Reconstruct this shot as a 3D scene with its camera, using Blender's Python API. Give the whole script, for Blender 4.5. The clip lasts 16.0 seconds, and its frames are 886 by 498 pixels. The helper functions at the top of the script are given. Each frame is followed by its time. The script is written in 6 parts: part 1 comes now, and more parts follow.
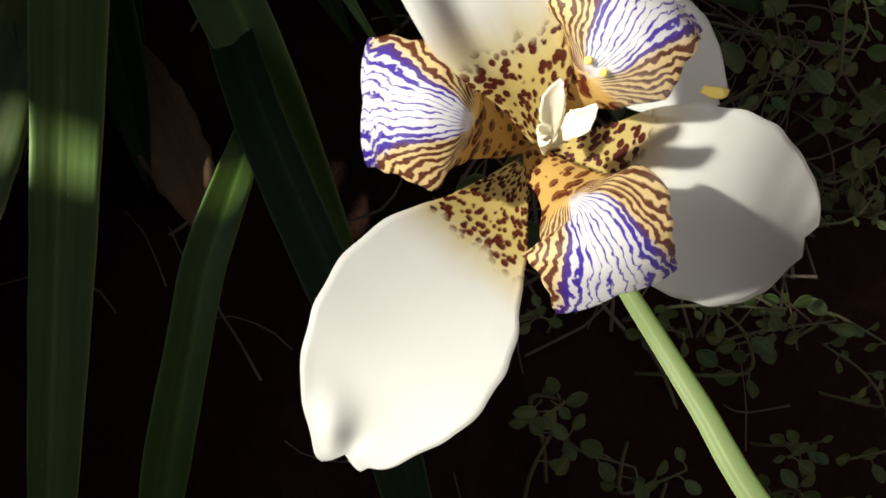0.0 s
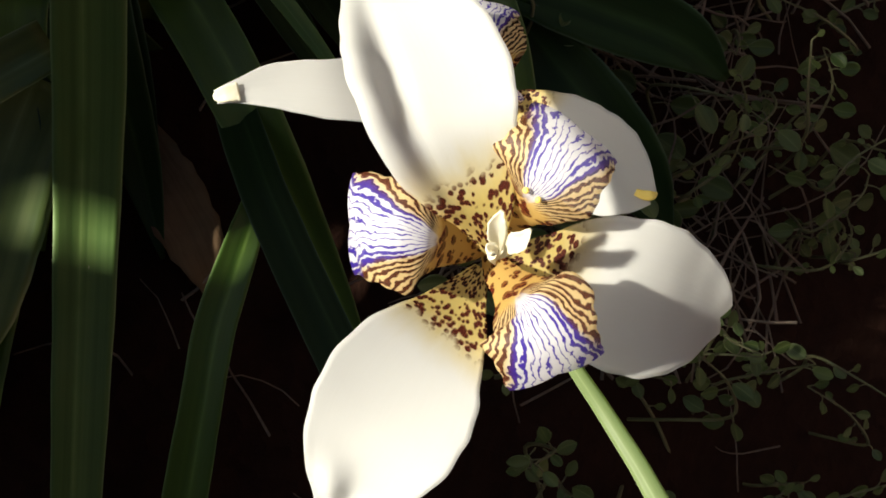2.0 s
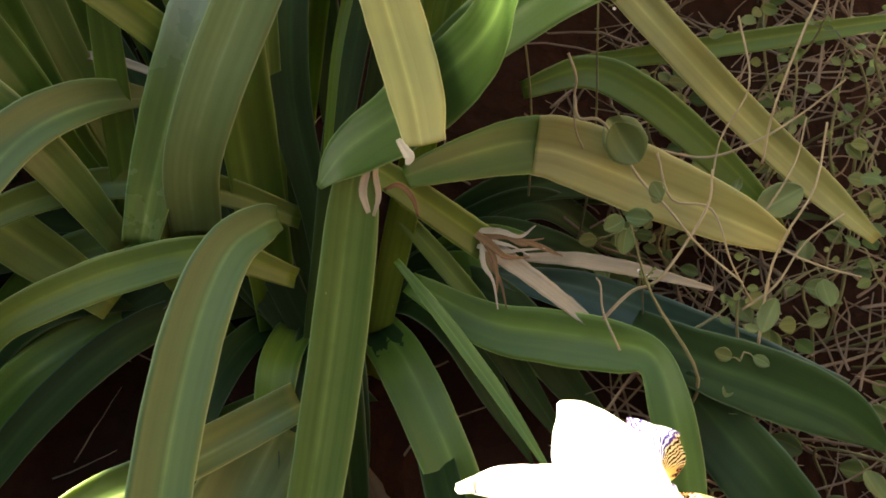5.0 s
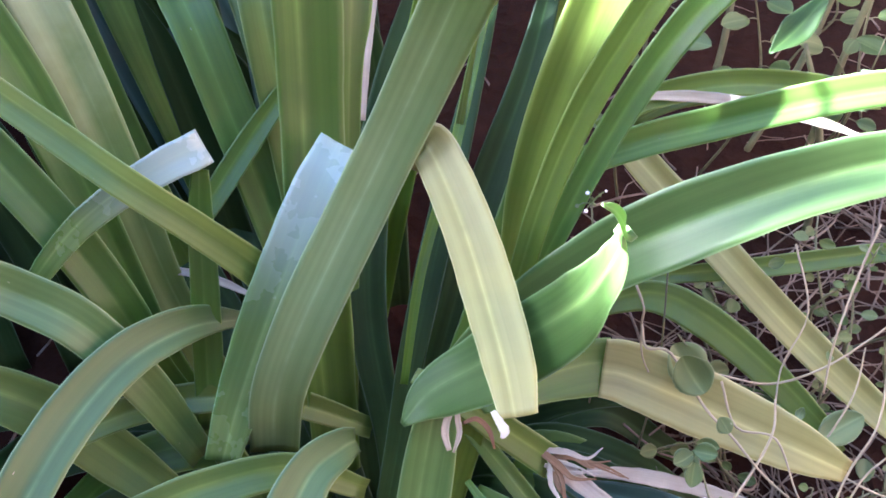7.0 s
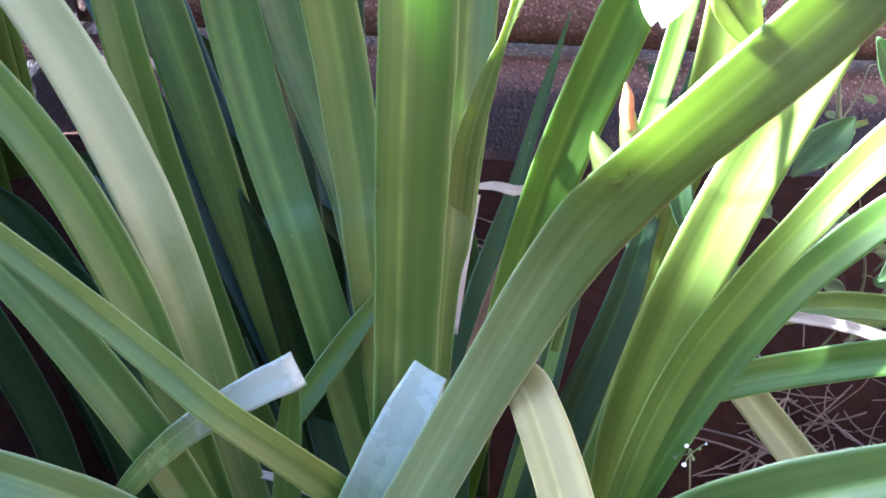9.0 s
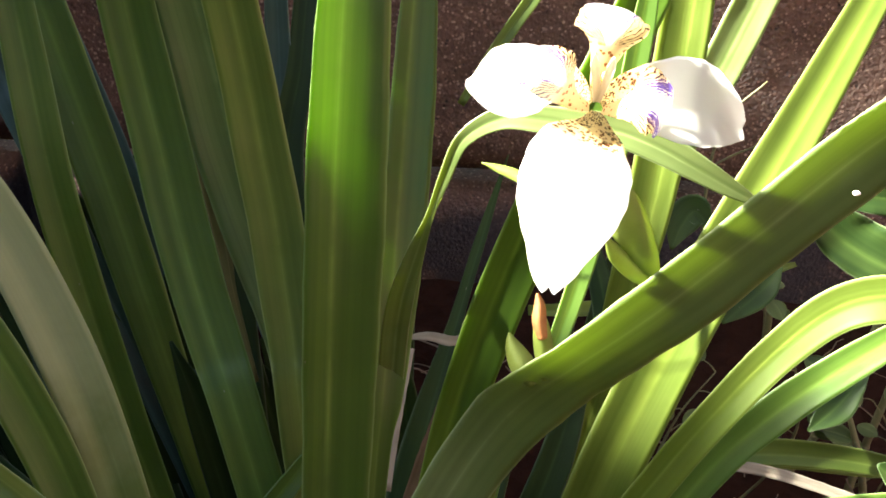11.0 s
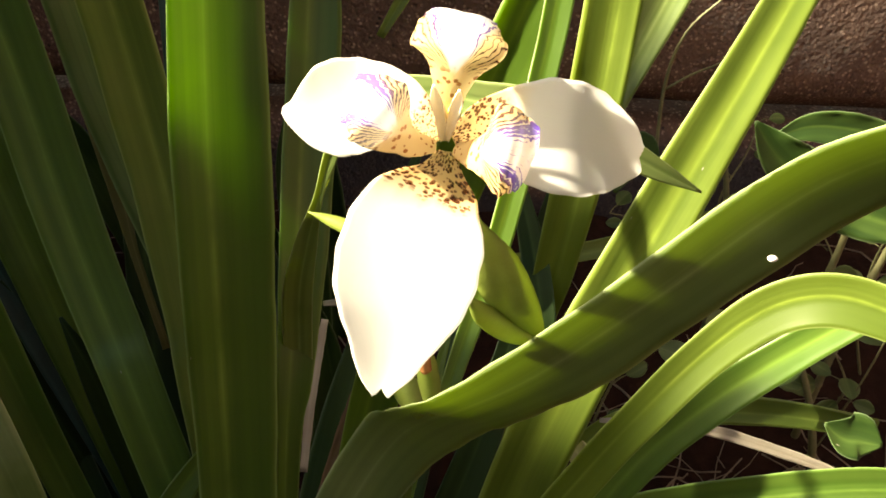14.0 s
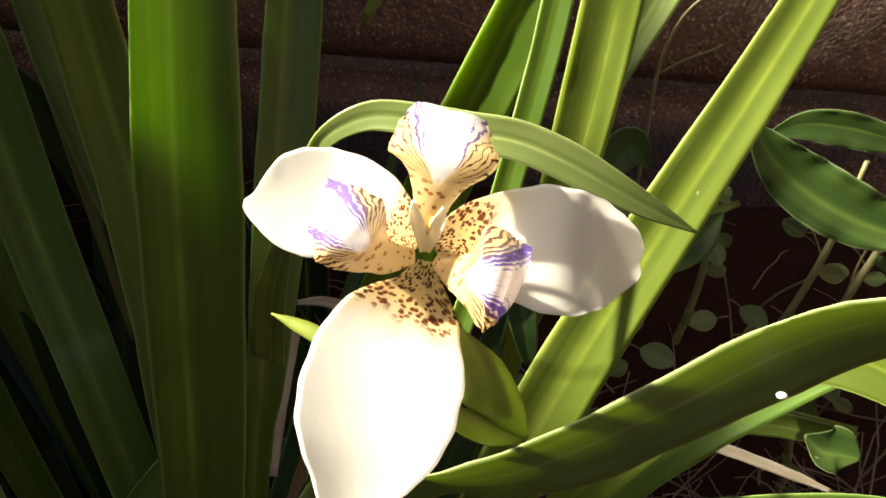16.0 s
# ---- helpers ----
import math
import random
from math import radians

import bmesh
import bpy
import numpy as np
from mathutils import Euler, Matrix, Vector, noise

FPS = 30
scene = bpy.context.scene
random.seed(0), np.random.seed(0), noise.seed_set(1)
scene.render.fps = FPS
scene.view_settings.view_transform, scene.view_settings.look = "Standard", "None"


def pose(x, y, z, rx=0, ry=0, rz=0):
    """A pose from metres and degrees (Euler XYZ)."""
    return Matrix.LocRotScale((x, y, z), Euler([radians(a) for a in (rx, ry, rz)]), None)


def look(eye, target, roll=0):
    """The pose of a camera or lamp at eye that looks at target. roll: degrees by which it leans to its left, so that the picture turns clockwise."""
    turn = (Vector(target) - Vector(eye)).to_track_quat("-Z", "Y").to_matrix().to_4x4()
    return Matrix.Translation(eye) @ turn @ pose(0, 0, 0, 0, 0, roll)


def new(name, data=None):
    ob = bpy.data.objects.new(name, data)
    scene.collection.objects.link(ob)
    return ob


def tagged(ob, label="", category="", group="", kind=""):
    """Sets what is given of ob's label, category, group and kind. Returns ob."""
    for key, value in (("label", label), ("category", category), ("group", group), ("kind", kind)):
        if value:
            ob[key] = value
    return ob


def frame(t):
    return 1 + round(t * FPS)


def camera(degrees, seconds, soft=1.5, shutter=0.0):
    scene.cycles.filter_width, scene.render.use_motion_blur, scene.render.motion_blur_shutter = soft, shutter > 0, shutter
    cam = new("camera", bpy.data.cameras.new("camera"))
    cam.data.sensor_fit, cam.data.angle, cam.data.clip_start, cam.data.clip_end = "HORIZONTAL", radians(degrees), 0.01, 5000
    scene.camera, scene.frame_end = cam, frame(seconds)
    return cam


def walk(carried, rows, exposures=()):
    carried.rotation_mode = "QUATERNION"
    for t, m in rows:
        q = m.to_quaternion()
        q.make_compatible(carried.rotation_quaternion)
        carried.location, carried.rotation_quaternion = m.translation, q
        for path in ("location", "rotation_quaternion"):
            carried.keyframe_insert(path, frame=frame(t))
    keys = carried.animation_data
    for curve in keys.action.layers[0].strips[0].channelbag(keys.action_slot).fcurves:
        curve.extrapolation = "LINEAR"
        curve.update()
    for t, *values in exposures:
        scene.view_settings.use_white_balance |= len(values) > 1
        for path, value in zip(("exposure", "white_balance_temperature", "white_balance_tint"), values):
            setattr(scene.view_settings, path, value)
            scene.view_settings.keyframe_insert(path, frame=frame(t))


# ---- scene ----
cam = camera(54.0, 16.0, soft=1.7)
PATH = [
    (0, (0.0177, -0.3840, 0.4752), (0.2305, -0.0802, -0.4535), 27.63),
    (0.5, (0.0321, -0.3741, 0.4850), (0.2151, -0.1124, -0.4627), 27.26),
    (1, (0.0403, -0.3686, 0.4928), (0.1937, -0.1363, -0.4676), 25.53),
    (1.5, (0.0185, -0.3868, 0.4886), (0.2404, -0.0629, -0.4311), 25.89),
    (2, (0.0177, -0.3859, 0.5007), (0.2296, -0.0349, -0.4114), 22.57),
    (2.5, (0.0264, -0.3830, 0.5152), (0.2080, -0.0329, -0.4037), 18.94),
    (3, (0.0152, -0.3991, 0.5186), (0.2059, 0.0194, -0.3694), 16.33),
    (3.5, (0.0126, -0.4031, 0.5290), (0.1822, 0.0937, -0.3222), 11.76),
    (4, (0.0239, -0.3971, 0.5492), (0.1204, 0.1634, -0.2734), 3.66),
    (4.2, (0.0204, -0.4028, 0.5505), (0.0864, 0.1936, -0.2494), 1.13),
    (6.3, (-0.0158, -0.3842, 0.5947), (0.0179, 0.3295, -0.1050), 1.80),
    (6.5, (-0.0184, -0.3796, 0.6003), (0.0158, 0.3440, -0.0891), 1.77),
    (7, (-0.0248, -0.3693, 0.6164), (0.0020, 0.3830, -0.0419), 1.70),
    (7.5, (-0.0286, -0.3581, 0.6313), (-0.0223, 0.4173, -0.0001), 1.11),
    (8, (-0.0293, -0.3445, 0.6440), (-0.0220, 0.4470, 0.0329), 1.63),
    (8.5, (-0.0369, -0.3334, 0.6529), (-0.0564, 0.4723, 0.0610), 1.93),
    (9, (-0.0384, -0.3261, 0.6622), (-0.0943, 0.4889, 0.0854), 1.38),
    (9.5, (-0.0392, -0.3227, 0.6727), (-0.0868, 0.5229, 0.1409), 2.05),
    (10, (-0.0286, -0.3177, 0.6790), (-0.0706, 0.5453, 0.1755), 1.67),
    (10.2, (-0.0276, -0.3157, 0.6898), (-0.0614, 0.5468, 0.1850), 2.34),
    (12.3, (-0.0061, -0.2824, 0.7004), (0.0078, 0.5907, 0.2129), 1.25),
    (12.5, (-0.0013, -0.2793, 0.6997), (0.0006, 0.5979, 0.2195), -0.20),
    (13, (-0.0004, -0.2680, 0.7061), (0.0010, 0.5950, 0.2009), -0.02),
    (13.5, (-0.0006, -0.2566, 0.7079), (0.0073, 0.5772, 0.1559), 1.30),
    (14, (0.0015, -0.2472, 0.7071), (0.0141, 0.5431, 0.0944), 2.81),
    (14.5, (0.0019, -0.2327, 0.7161), (0.0223, 0.5353, 0.0760), 3.87),
    (15, (0.0062, -0.2284, 0.7171), (0.0374, 0.5260, 0.0615), 4.59),
    (15.5, (0.0046, -0.2223, 0.7199), (0.0367, 0.5326, 0.0648), 5.16),
    (16, (0.0007, -0.2162, 0.7196), (0.0382, 0.5304, 0.0554), 5.81),
]
EXPO = [(0, 1.22, 6800, 5), (2, 1.34, 6950, 5), (3, 1.8, 7800, 0), (4.2, 3.0, 9800, -14), (6.3, 5.4, 5500, 16), (9.5, 5.3, 5050, 16), (10.2, 4.5, 5300, 13), (12.3, 3.47, 9200, 1), (14, 3.0, 8900, 5), (16, 2.52, 8100, 8)]
walk(cam, [(t, look(eye, target, roll)) for t, eye, target, roll in PATH],
     exposures=EXPO)

# ---- daylight: sun from the side, along the wall, open sky above ----
SUN_AZ, SUN_EL = radians(-90.5), radians(34)      # from +y towards -x, height above the horizon
SUN_DIR = Vector((math.sin(SUN_AZ) * math.cos(SUN_EL), math.cos(SUN_AZ) * math.cos(SUN_EL), math.sin(SUN_EL)))
world = bpy.data.worlds.new("sky")
scene.world = world
world.use_nodes = True
wn = world.node_tree.nodes
sky = wn.new("ShaderNodeTexSky")
sky.sky_type, sky.sun_disc = "NISHITA", False
sky.air_density, sky.dust_density, sky.ozone_density = 0.9, 2.0, 0.5
sky.sun_elevation, sky.sun_rotation = SUN_EL, SUN_AZ
world.node_tree.links.new(sky.outputs[0], wn["Background"].inputs[0])
wn["Background"].inputs[1].default_value = 0.050
sun = new("sun", bpy.data.lights.new("sun", "SUN"))
sun.data.energy, sun.data.angle, sun.data.color = 4.5, radians(1.8), (1.0, 0.96, 0.89)
sun.matrix_world = look(SUN_DIR * 3, (0, 0, 0))

# ---- materials ----


class Mat:
    """A small builder for node materials."""

    def __init__(self, name):
        self.m = bpy.data.materials.new(name)
        self.m.use_nodes = True
        self.nt = self.m.node_tree
        self.b = self.nt.nodes["Principled BSDF"]
        self.out = self.nt.nodes["Material Output"]

    def n(self, kind, **inputs):
        node = self.nt.nodes.new("ShaderNode" + kind)
        for key, value in inputs.items():
            k = key.replace("_", " ")
            if k in node.inputs:
                self.put(node.inputs[k], value)
        return node

    def put(self, socket, value):
        if isinstance(value, bpy.types.NodeSocket):
            self.nt.links.new(value, socket)
        else:
            socket.default_value = value

    def math(self, op, a, b=0.0, c=None, clamp=False):
        node = self.nt.nodes.new("ShaderNodeMath")
        node.operation, node.use_clamp = op, clamp
        self.put(node.inputs[0], a)
        self.put(node.inputs[1], b)
        if c is not None:
            self.put(node.inputs[2], c)
        return node.outputs[0]

    def step(self, x, lo, hi, a=0.0, b=1.0):
        node = self.nt.nodes.new("ShaderNodeMapRange")
        node.interpolation_type = "SMOOTHSTEP"
        for s, v in zip(range(5), (x, lo, hi, a, b)):
            self.put(node.inputs[s], v)
        return node.outputs[0]

    def mix(self, f, a, b, mode="MIX"):
        node = self.nt.nodes.new("ShaderNodeMix")
        node.data_type, node.blend_type = "RGBA", mode
        self.put(node.inputs[0], f)
        for s, v in ((6, a), (7, b)):
            self.put(node.inputs[s], (*v, 1) if isinstance(v, tuple) and len(v) == 3 else v)
        return node.outputs[2]

    def coords(self, which="UV", scale=(1, 1, 1)):
        tc = self.nt.nodes.new("ShaderNodeTexCoord")
        mp = self.nt.nodes.new("ShaderNodeMapping")
        mp.inputs[3].default_value = scale
        self.nt.links.new(tc.outputs[which], mp.inputs[0])
        return mp.outputs[0]

    def noise(self, vec, scale, detail=4.0, rough=0.55, distort=0.0):
        node = self.nt.nodes.new("ShaderNodeTexNoise")
        self.put(node.inputs["Vector"], vec)
        node.inputs["Scale"].default_value, node.inputs["Detail"].default_value = scale, detail
        node.inputs["Roughness"].default_value, node.inputs["Distortion"].default_value = rough, distort
        return node.outputs[0]

    def voronoi(self, vec, scale, feature="F1", rand=1.0):
        node = self.nt.nodes.new("ShaderNodeTexVoronoi")
        node.feature = feature
        self.put(node.inputs["Vector"], vec)
        node.inputs["Scale"].default_value, node.inputs["Randomness"].default_value = scale, rand
        return node

    def bump(self, height, strength, dist):
        node = self.nt.nodes.new("ShaderNodeBump")
        node.inputs["Strength"].default_value, node.inputs["Distance"].default_value = strength, dist
        self.put(node.inputs["Height"], height)
        return node.outputs[0]

    def obj_random(self):
        return self.nt.nodes.new("ShaderNodeObjectInfo").outputs["Random"]

    def thin(self, colour, amount, normal=None, clear=0.0):
        """Let some light through the surface, tinted; clear: the share that passes unscattered."""
        tr = self.nt.nodes.new("ShaderNodeBsdfTranslucent")
        self.put(tr.inputs[0], colour if not isinstance(colour, tuple) else (*colour, 1))
        if normal is not None:
            self.put(tr.inputs["Normal"], normal)
        mx = self.nt.nodes.new("ShaderNodeMixShader")
        mx.inputs[0].default_value = amount
        self.nt.links.new(self.b.outputs[0], mx.inputs[1])
        self.nt.links.new(tr.outputs[0], mx.inputs[2])
        last = mx.outputs[0]
        if clear:
            gap = self.nt.nodes.new("ShaderNodeBsdfTransparent")
            m2 = self.nt.nodes.new("ShaderNodeMixShader")
            m2.inputs[0].default_value = clear
            self.nt.links.new(last, m2.inputs[1])
            self.nt.links.new(gap.outputs[0], m2.inputs[2])
            last = m2.outputs[0]
        self.nt.links.new(last, self.out.inputs[0])


def leaf_material(name, deep, light, rough=0.40, through_amount=0.34, glow=None, spec=0.5, sheen_tint=None, sheen_range=(0.28, 0.68, 0.85, 0.0)):
    """Strap leaf: long parallel veins, uneven lengthwise stripes, a pale line off the middle, blotches and small scars.
    UV in metres, x across, y along; the map Across runs from -1 to 1 over the width and 0 to 1 along."""
    k = Mat(name)
    at = k.nt.nodes.new("ShaderNodeUVMap")
    at.uv_map = "Across"
    sep = k.n("SeparateXYZ", Vector=at.outputs[0])
    across, along = sep.outputs[0], sep.outputs[1]
    rnd = k.obj_random()
    far = k.math("ABSOLUTE", across)
    veins = k.noise(k.coords("UV", (900, 5, 1)), 1.0, 3.0, 0.6)
    stripes = k.noise(k.coords("UV", (330, 1.6, 1)), 1.0, 2.0, 0.5)
    bands = k.noise(k.coords("UV", (120, 1.2, 1)), 1.0, 1.0, 0.4)
    blot = k.noise(k.coords("Object"), 30.0, 4.0, 0.6)
    f = k.math("MULTIPLY_ADD", k.step(bands, 0.36, 0.64), 0.42, k.math("MULTIPLY_ADD", k.step(stripes, 0.35, 0.65), 0.26, -0.02))
    f = k.math("ADD", f, k.math("MULTIPLY_ADD", veins, 0.3, -0.15))
    f = k.math("ADD", f, k.math("MULTIPLY_ADD", blot, 0.7, -0.32), clamp=True)
    col = k.mix(f, deep, light)
    col = k.mix(k.step(rnd, 0.25, 1.0, 0.0, 0.55), col, tuple(0.75 * c for c in deep))
    # one half darker on some leaves: shade of the fold put into the colour
    half = k.math("MULTIPLY", k.step(across, -0.05, 0.05), k.step(rnd, 0.45, 0.55, 0.0, 0.45))
    col = k.mix(half, col, tuple(0.9 * c for c in deep))
    shift = k.math("ABSOLUTE", k.math("ADD", across, k.math("MULTIPLY_ADD", rnd, 0.5, -0.25)))
    line = k.math("ADD", k.step(shift, 0.0, 0.05, 0.35, 0.0), k.step(shift, 0.03, 0.16, 0.40, 0.0))
    col = k.mix(k.math("MULTIPLY", line, k.step(blot, 0.30, 0.62, 0.25, 1.0)), col, tuple(min(1.0, 1.45 * c) for c in light))
    col = k.mix(k.step(far, 0.93, 0.985, 0.0, 0.6), col, tuple(min(1.0, 1.7 * c + 0.10) for c in light))
    # sheen painted into the base colour along part of the blade
    if sheen_tint:
        col = k.mix(k.step(k.math("MULTIPLY_ADD", blot, 0.2, along), *sheen_range), col, sheen_tint)
    scars = k.voronoi(k.coords("UV", (150, 48, 1)), 1.0)
    mark = k.step(scars.outputs["Distance"], 0.025, 0.055, 1.0, 0.0)
    mark = k.math("MULTIPLY", mark, k.step(k.noise(k.coords("Object"), 90.0), 0.55, 0.60))
    col = k.mix(mark, col, (0.44, 0.43, 0.27))
    k.put(k.b.inputs["Base Color"], col)
    k.put(k.b.inputs["Roughness"], k.math("MULTIPLY_ADD", blot, 0.25, rough - 0.1))
    k.b.inputs["Specular IOR Level"].default_value = spec
    relief = k.math("ADD", k.math("MULTIPLY", veins, 0.8), k.math("MULTIPLY", stripes, 1.2))
    k.put(k.b.inputs["Normal"], k.bump(relief, 0.16, 0.0005))
    g = glow or tuple(min(1.0, 2.3 * c) for c in light)
    k.thin(k.mix(f, tuple(0.7 * c for c in g), g), through_amount)
    return k.m


MATS = {
    "green": leaf_material("leaf_green", (0.052, 0.118, 0.016), (0.155, 0.255, 0.046), through_amount=0.42, glow=(0.30, 0.52, 0.01)),
    "olive": leaf_material("leaf_olive", (0.072, 0.130, 0.020), (0.195, 0.264, 0.056), through_amount=0.42, glow=(0.38, 0.50, 0.015)),
    # lighter copy for leaves in the sun, their brightness put into the colour
    "pale": leaf_material("leaf_pale_sunlit", (0.100, 0.158, 0.040), (0.260, 0.325, 0.115), through_amount=0.42, glow=(0.42, 0.52, 0.03)),
    "bright": leaf_material("leaf_bright", (0.060, 0.128, 0.010), (0.160, 0.250, 0.022), through_amount=0.50, glow=(0.38, 0.60, 0.008)),
    # lit copy of the leaf colour, sunlight put into its yellow-green
    "sunlit_lime": leaf_material("leaf_sunlit_lime", (0.085, 0.134, 0.018), (0.205, 0.275, 0.046), rough=0.48, spec=0.3, through_amount=0.52, glow=(0.40, 0.51, 0.03)),
    # green leaf, the pale sheen of its upper half painted in
    "sheen_pale": leaf_material("leaf_sheen_pale", (0.074, 0.130, 0.022), (0.190, 0.260, 0.070), glow=(0.40, 0.52, 0.03),
                              sheen_tint=(0.350, 0.420, 0.225), sheen_range=(0.44, 0.64, 0.0, 0.8)),
    # dark: shaded copy of the leaf green, gap shade put into its colour
    "dark": leaf_material("leaf_shade_dark", (0.010, 0.030, 0.007), (0.036, 0.074, 0.018), rough=0.55, spec=0.25, glow=(0.10, 0.21, 0.02)),
    # glossy leaf, its bluish sky reflection also painted near the fold
    "blue": leaf_material("leaf_sky_sheen", (0.075, 0.150, 0.035), (0.190, 0.290, 0.090), sheen_tint=(0.330, 0.430, 0.380), rough=0.24, spec=0.9, glow=(0.28, 0.42, 0.06)),
    "tan": leaf_material("leaf_yellowing", (0.230, 0.215, 0.065), (0.400, 0.360, 0.130), glow=(0.42, 0.44, 0.12)),
    "sage": leaf_material("leaf_grey_green", (0.064, 0.124, 0.030), (0.155, 0.235, 0.070), rough=0.36, glow=(0.22, 0.38, 0.06)),
    # blue-green, darkened further so the colour holds the shade of gaps
    "teal": leaf_material("leaf_blue_green_shade", (0.022, 0.058, 0.046), (0.062, 0.120, 0.098), rough=0.35, glow=(0.12, 0.26, 0.08)),
    "scape": leaf_material("leaf_scape", through_amount=0.48, deep=(0.135, 0.195, 0.072), light=(0.290, 0.355, 0.165), glow=(0.38, 0.50, 0.10), spec=0.4),
    "glossy": leaf_material("leaf_weed", (0.015, 0.040, 0.007), (0.052, 0.094, 0.018), rough=0.5, spec=0.3, glow=(0.14, 0.26, 0.03)),
}


def dry_material(name, a, b):
    k = Mat(name)
    fib = k.noise(k.coords("UV", (700, 9, 1)), 1.0, 4.0, 0.7)
    blot = k.noise(k.coords("Object"), 60.0, 4.0, 0.6)
    f = k.math("MULTIPLY_ADD", fib, 0.8, k.math("MULTIPLY_ADD", blot, 0.8, -0.4), clamp=True)
    k.put(k.b.inputs["Base Color"], k.mix(f, a, b))
    k.b.inputs["Roughness"].default_value = 0.75
    k.put(k.b.inputs["Normal"], k.bump(fib, 0.7, 0.0008))
    k.thin(b, 0.2)
    return k.m


MATS["dry"] = dry_material("leaf_dry_grey", (0.25, 0.21, 0.15), (0.58, 0.52, 0.42))
MATS["brown"] = dry_material("leaf_dry_brown", (0.10, 0.050, 0.020), (0.32, 0.20, 0.10))
MATS["twig"] = dry_material("twig_bark", (0.12, 0.09, 0.062), (0.38, 0.30, 0.23))
MATS["twig_pale"] = dry_material("wiry_stem", (0.24, 0.20, 0.11), (0.52, 0.44, 0.30))


def outer_petal_material(name, reach, dots, base, dot, fine_spots=(13.0, 52.0)):
    """White petal with a yellow, brown-spotted base. UV 0 to 1: x across, y from the base."""
    k = Mat(name)
    uv = k.coords("UV")
    sep = k.n("SeparateXYZ", Vector=uv)
    v = sep.outputs[1]
    wob = k.noise(k.coords("UV", (5, 6, 1)), 1.0, 3.0)
    edge = k.math("MULTIPLY_ADD", wob, 0.10, v)
    sv = k.voronoi(k.coords("UV", (*fine_spots, 1)), 1.0, rand=0.9)
    nz = k.noise(k.coords("UV", (30, 60, 1)), 1.0)
    d = k.math("MULTIPLY_ADD", nz, 0.3, sv.outputs["Distance"])
    spot = k.step(d, dots, dots + 0.10, 1.0, 0.0)
    spot = k.math("MULTIPLY", spot, k.step(edge, reach, reach + 0.04, 1.0, 0.0))
    yellow = k.step(edge, reach - 0.06, reach + 0.14, 1.0, 0.0)
    fine = k.noise(k.coords("UV", (60, 3, 1)), 1.0, 2.0)
    white = k.mix(fine, (0.89, 0.885, 0.86), (0.92, 0.915, 0.895))
    col = k.mix(yellow, white, base)
    col = k.mix(spot, col, dot)
    k.put(k.b.inputs["Base Color"], col)
    k.b.inputs["Roughness"].default_value = 0.5
    k.b.inputs["Specular IOR Level"].default_value = 0.3
    k.put(k.b.inputs["Normal"], k.bump(k.math("ADD", fine, k.math("ADD", k.math("MULTIPLY", k.noise(k.coords("Object"), 900.0, 2.0), 0.5), k.math("MULTIPLY", k.noise(k.coords("UV", (14, 4, 1)), 1.0, 3.0), 1.6))), 0.14, 0.0003))
    k.thin(col, 0.60, clear=0.27)
    return k.m


def inner_petal_material(name, lo, hi, clear, dots, ground_claw, dot_claw, dense, violet=(0.065, 0.030, 0.40), lines=44.0):
    """Recurved petal: spotted tan claw, then a fan of fine stripes, brown at the sides and violet towards the tip on white."""
    k = Mat(name)
    uv = k.coords("UV")
    sep = k.n("SeparateXYZ", Vector=uv)
    u, v = sep.outputs[0], sep.outputs[1]
    x = k.math("MULTIPLY_ADD", u, 1.5, -0.75)
    y = k.math("MULTIPLY_ADD", v, 2.3, -0.90)
    n1 = k.noise(k.coords("UV", (5, 6, 1)), 1.0, 3.0, 0.6)
    ang = k.math("ARCTAN2", x, y)
    wob = k.math("MULTIPLY_ADD", n1, 0.38, ang)
    wave = k.math("SINE", k.math("MULTIPLY", wob, lines))
    wave = k.math("ADD", wave, k.math("MULTIPLY_ADD", k.noise(k.coords("UV", (18, 18, 1)), 1.0), 1.7, -0.85))
    r2 = k.math("ADD", k.math("MULTIPLY", x, x), k.math("MULTIPLY", y, y))
    aa = k.math("ABSOLUTE", ang)
    side = k.step(k.math("MULTIPLY_ADD", n1, 0.3, aa), lo, hi)
    corner = k.math("MULTIPLY", k.step(aa, 0.24, 0.55), k.step(r2, 0.10, 0.45))
    thr = k.math("SUBTRACT", clear, k.math("MULTIPLY", k.math("MULTIPLY", corner, dense), k.math("SUBTRACT", 1.0, side)))
    thr = k.math("SUBTRACT", thr, k.math("MULTIPLY", side, 0.85))
    line = k.math("MULTIPLY", k.math("SUBTRACT", wave, thr), 4.0, clamp=True)
    line = k.math("MULTIPLY", line, k.step(r2, 0.03, 0.12))
    ground = k.mix(side, (0.86, 0.85, 0.88), (0.84, 0.67, 0.35))
    ink = k.mix(side, violet, (0.15, 0.045, 0.018))
    fan = k.mix(line, ground, ink)
    bars = k.voronoi(k.coords("UV", (4.5, 20, 1)), 1.0, rand=0.95)
    bd = k.math("MULTIPLY_ADD", k.noise(k.coords("UV", (20, 30, 1)), 1.0), 0.35, bars.outputs["Distance"])
    claw = k.mix(k.step(bd, dots, dots + 0.10, 1.0, 0.0), ground_claw, dot_claw)
    col = k.mix(k.step(k.math("MULTIPLY_ADD", n1, 0.06, v), 0.47, 0.53), claw, fan)
    k.put(k.b.inputs["Base Color"], col)
    k.b.inputs["Roughness"].default_value = 0.5
    k.put(k.b.inputs["Normal"], k.bump(k.noise(k.coords("Object"), 1400.0, 2.0), 0.4, 0.0003))
    k.thin(col, 0.55, clear=0.30)
    return k.m


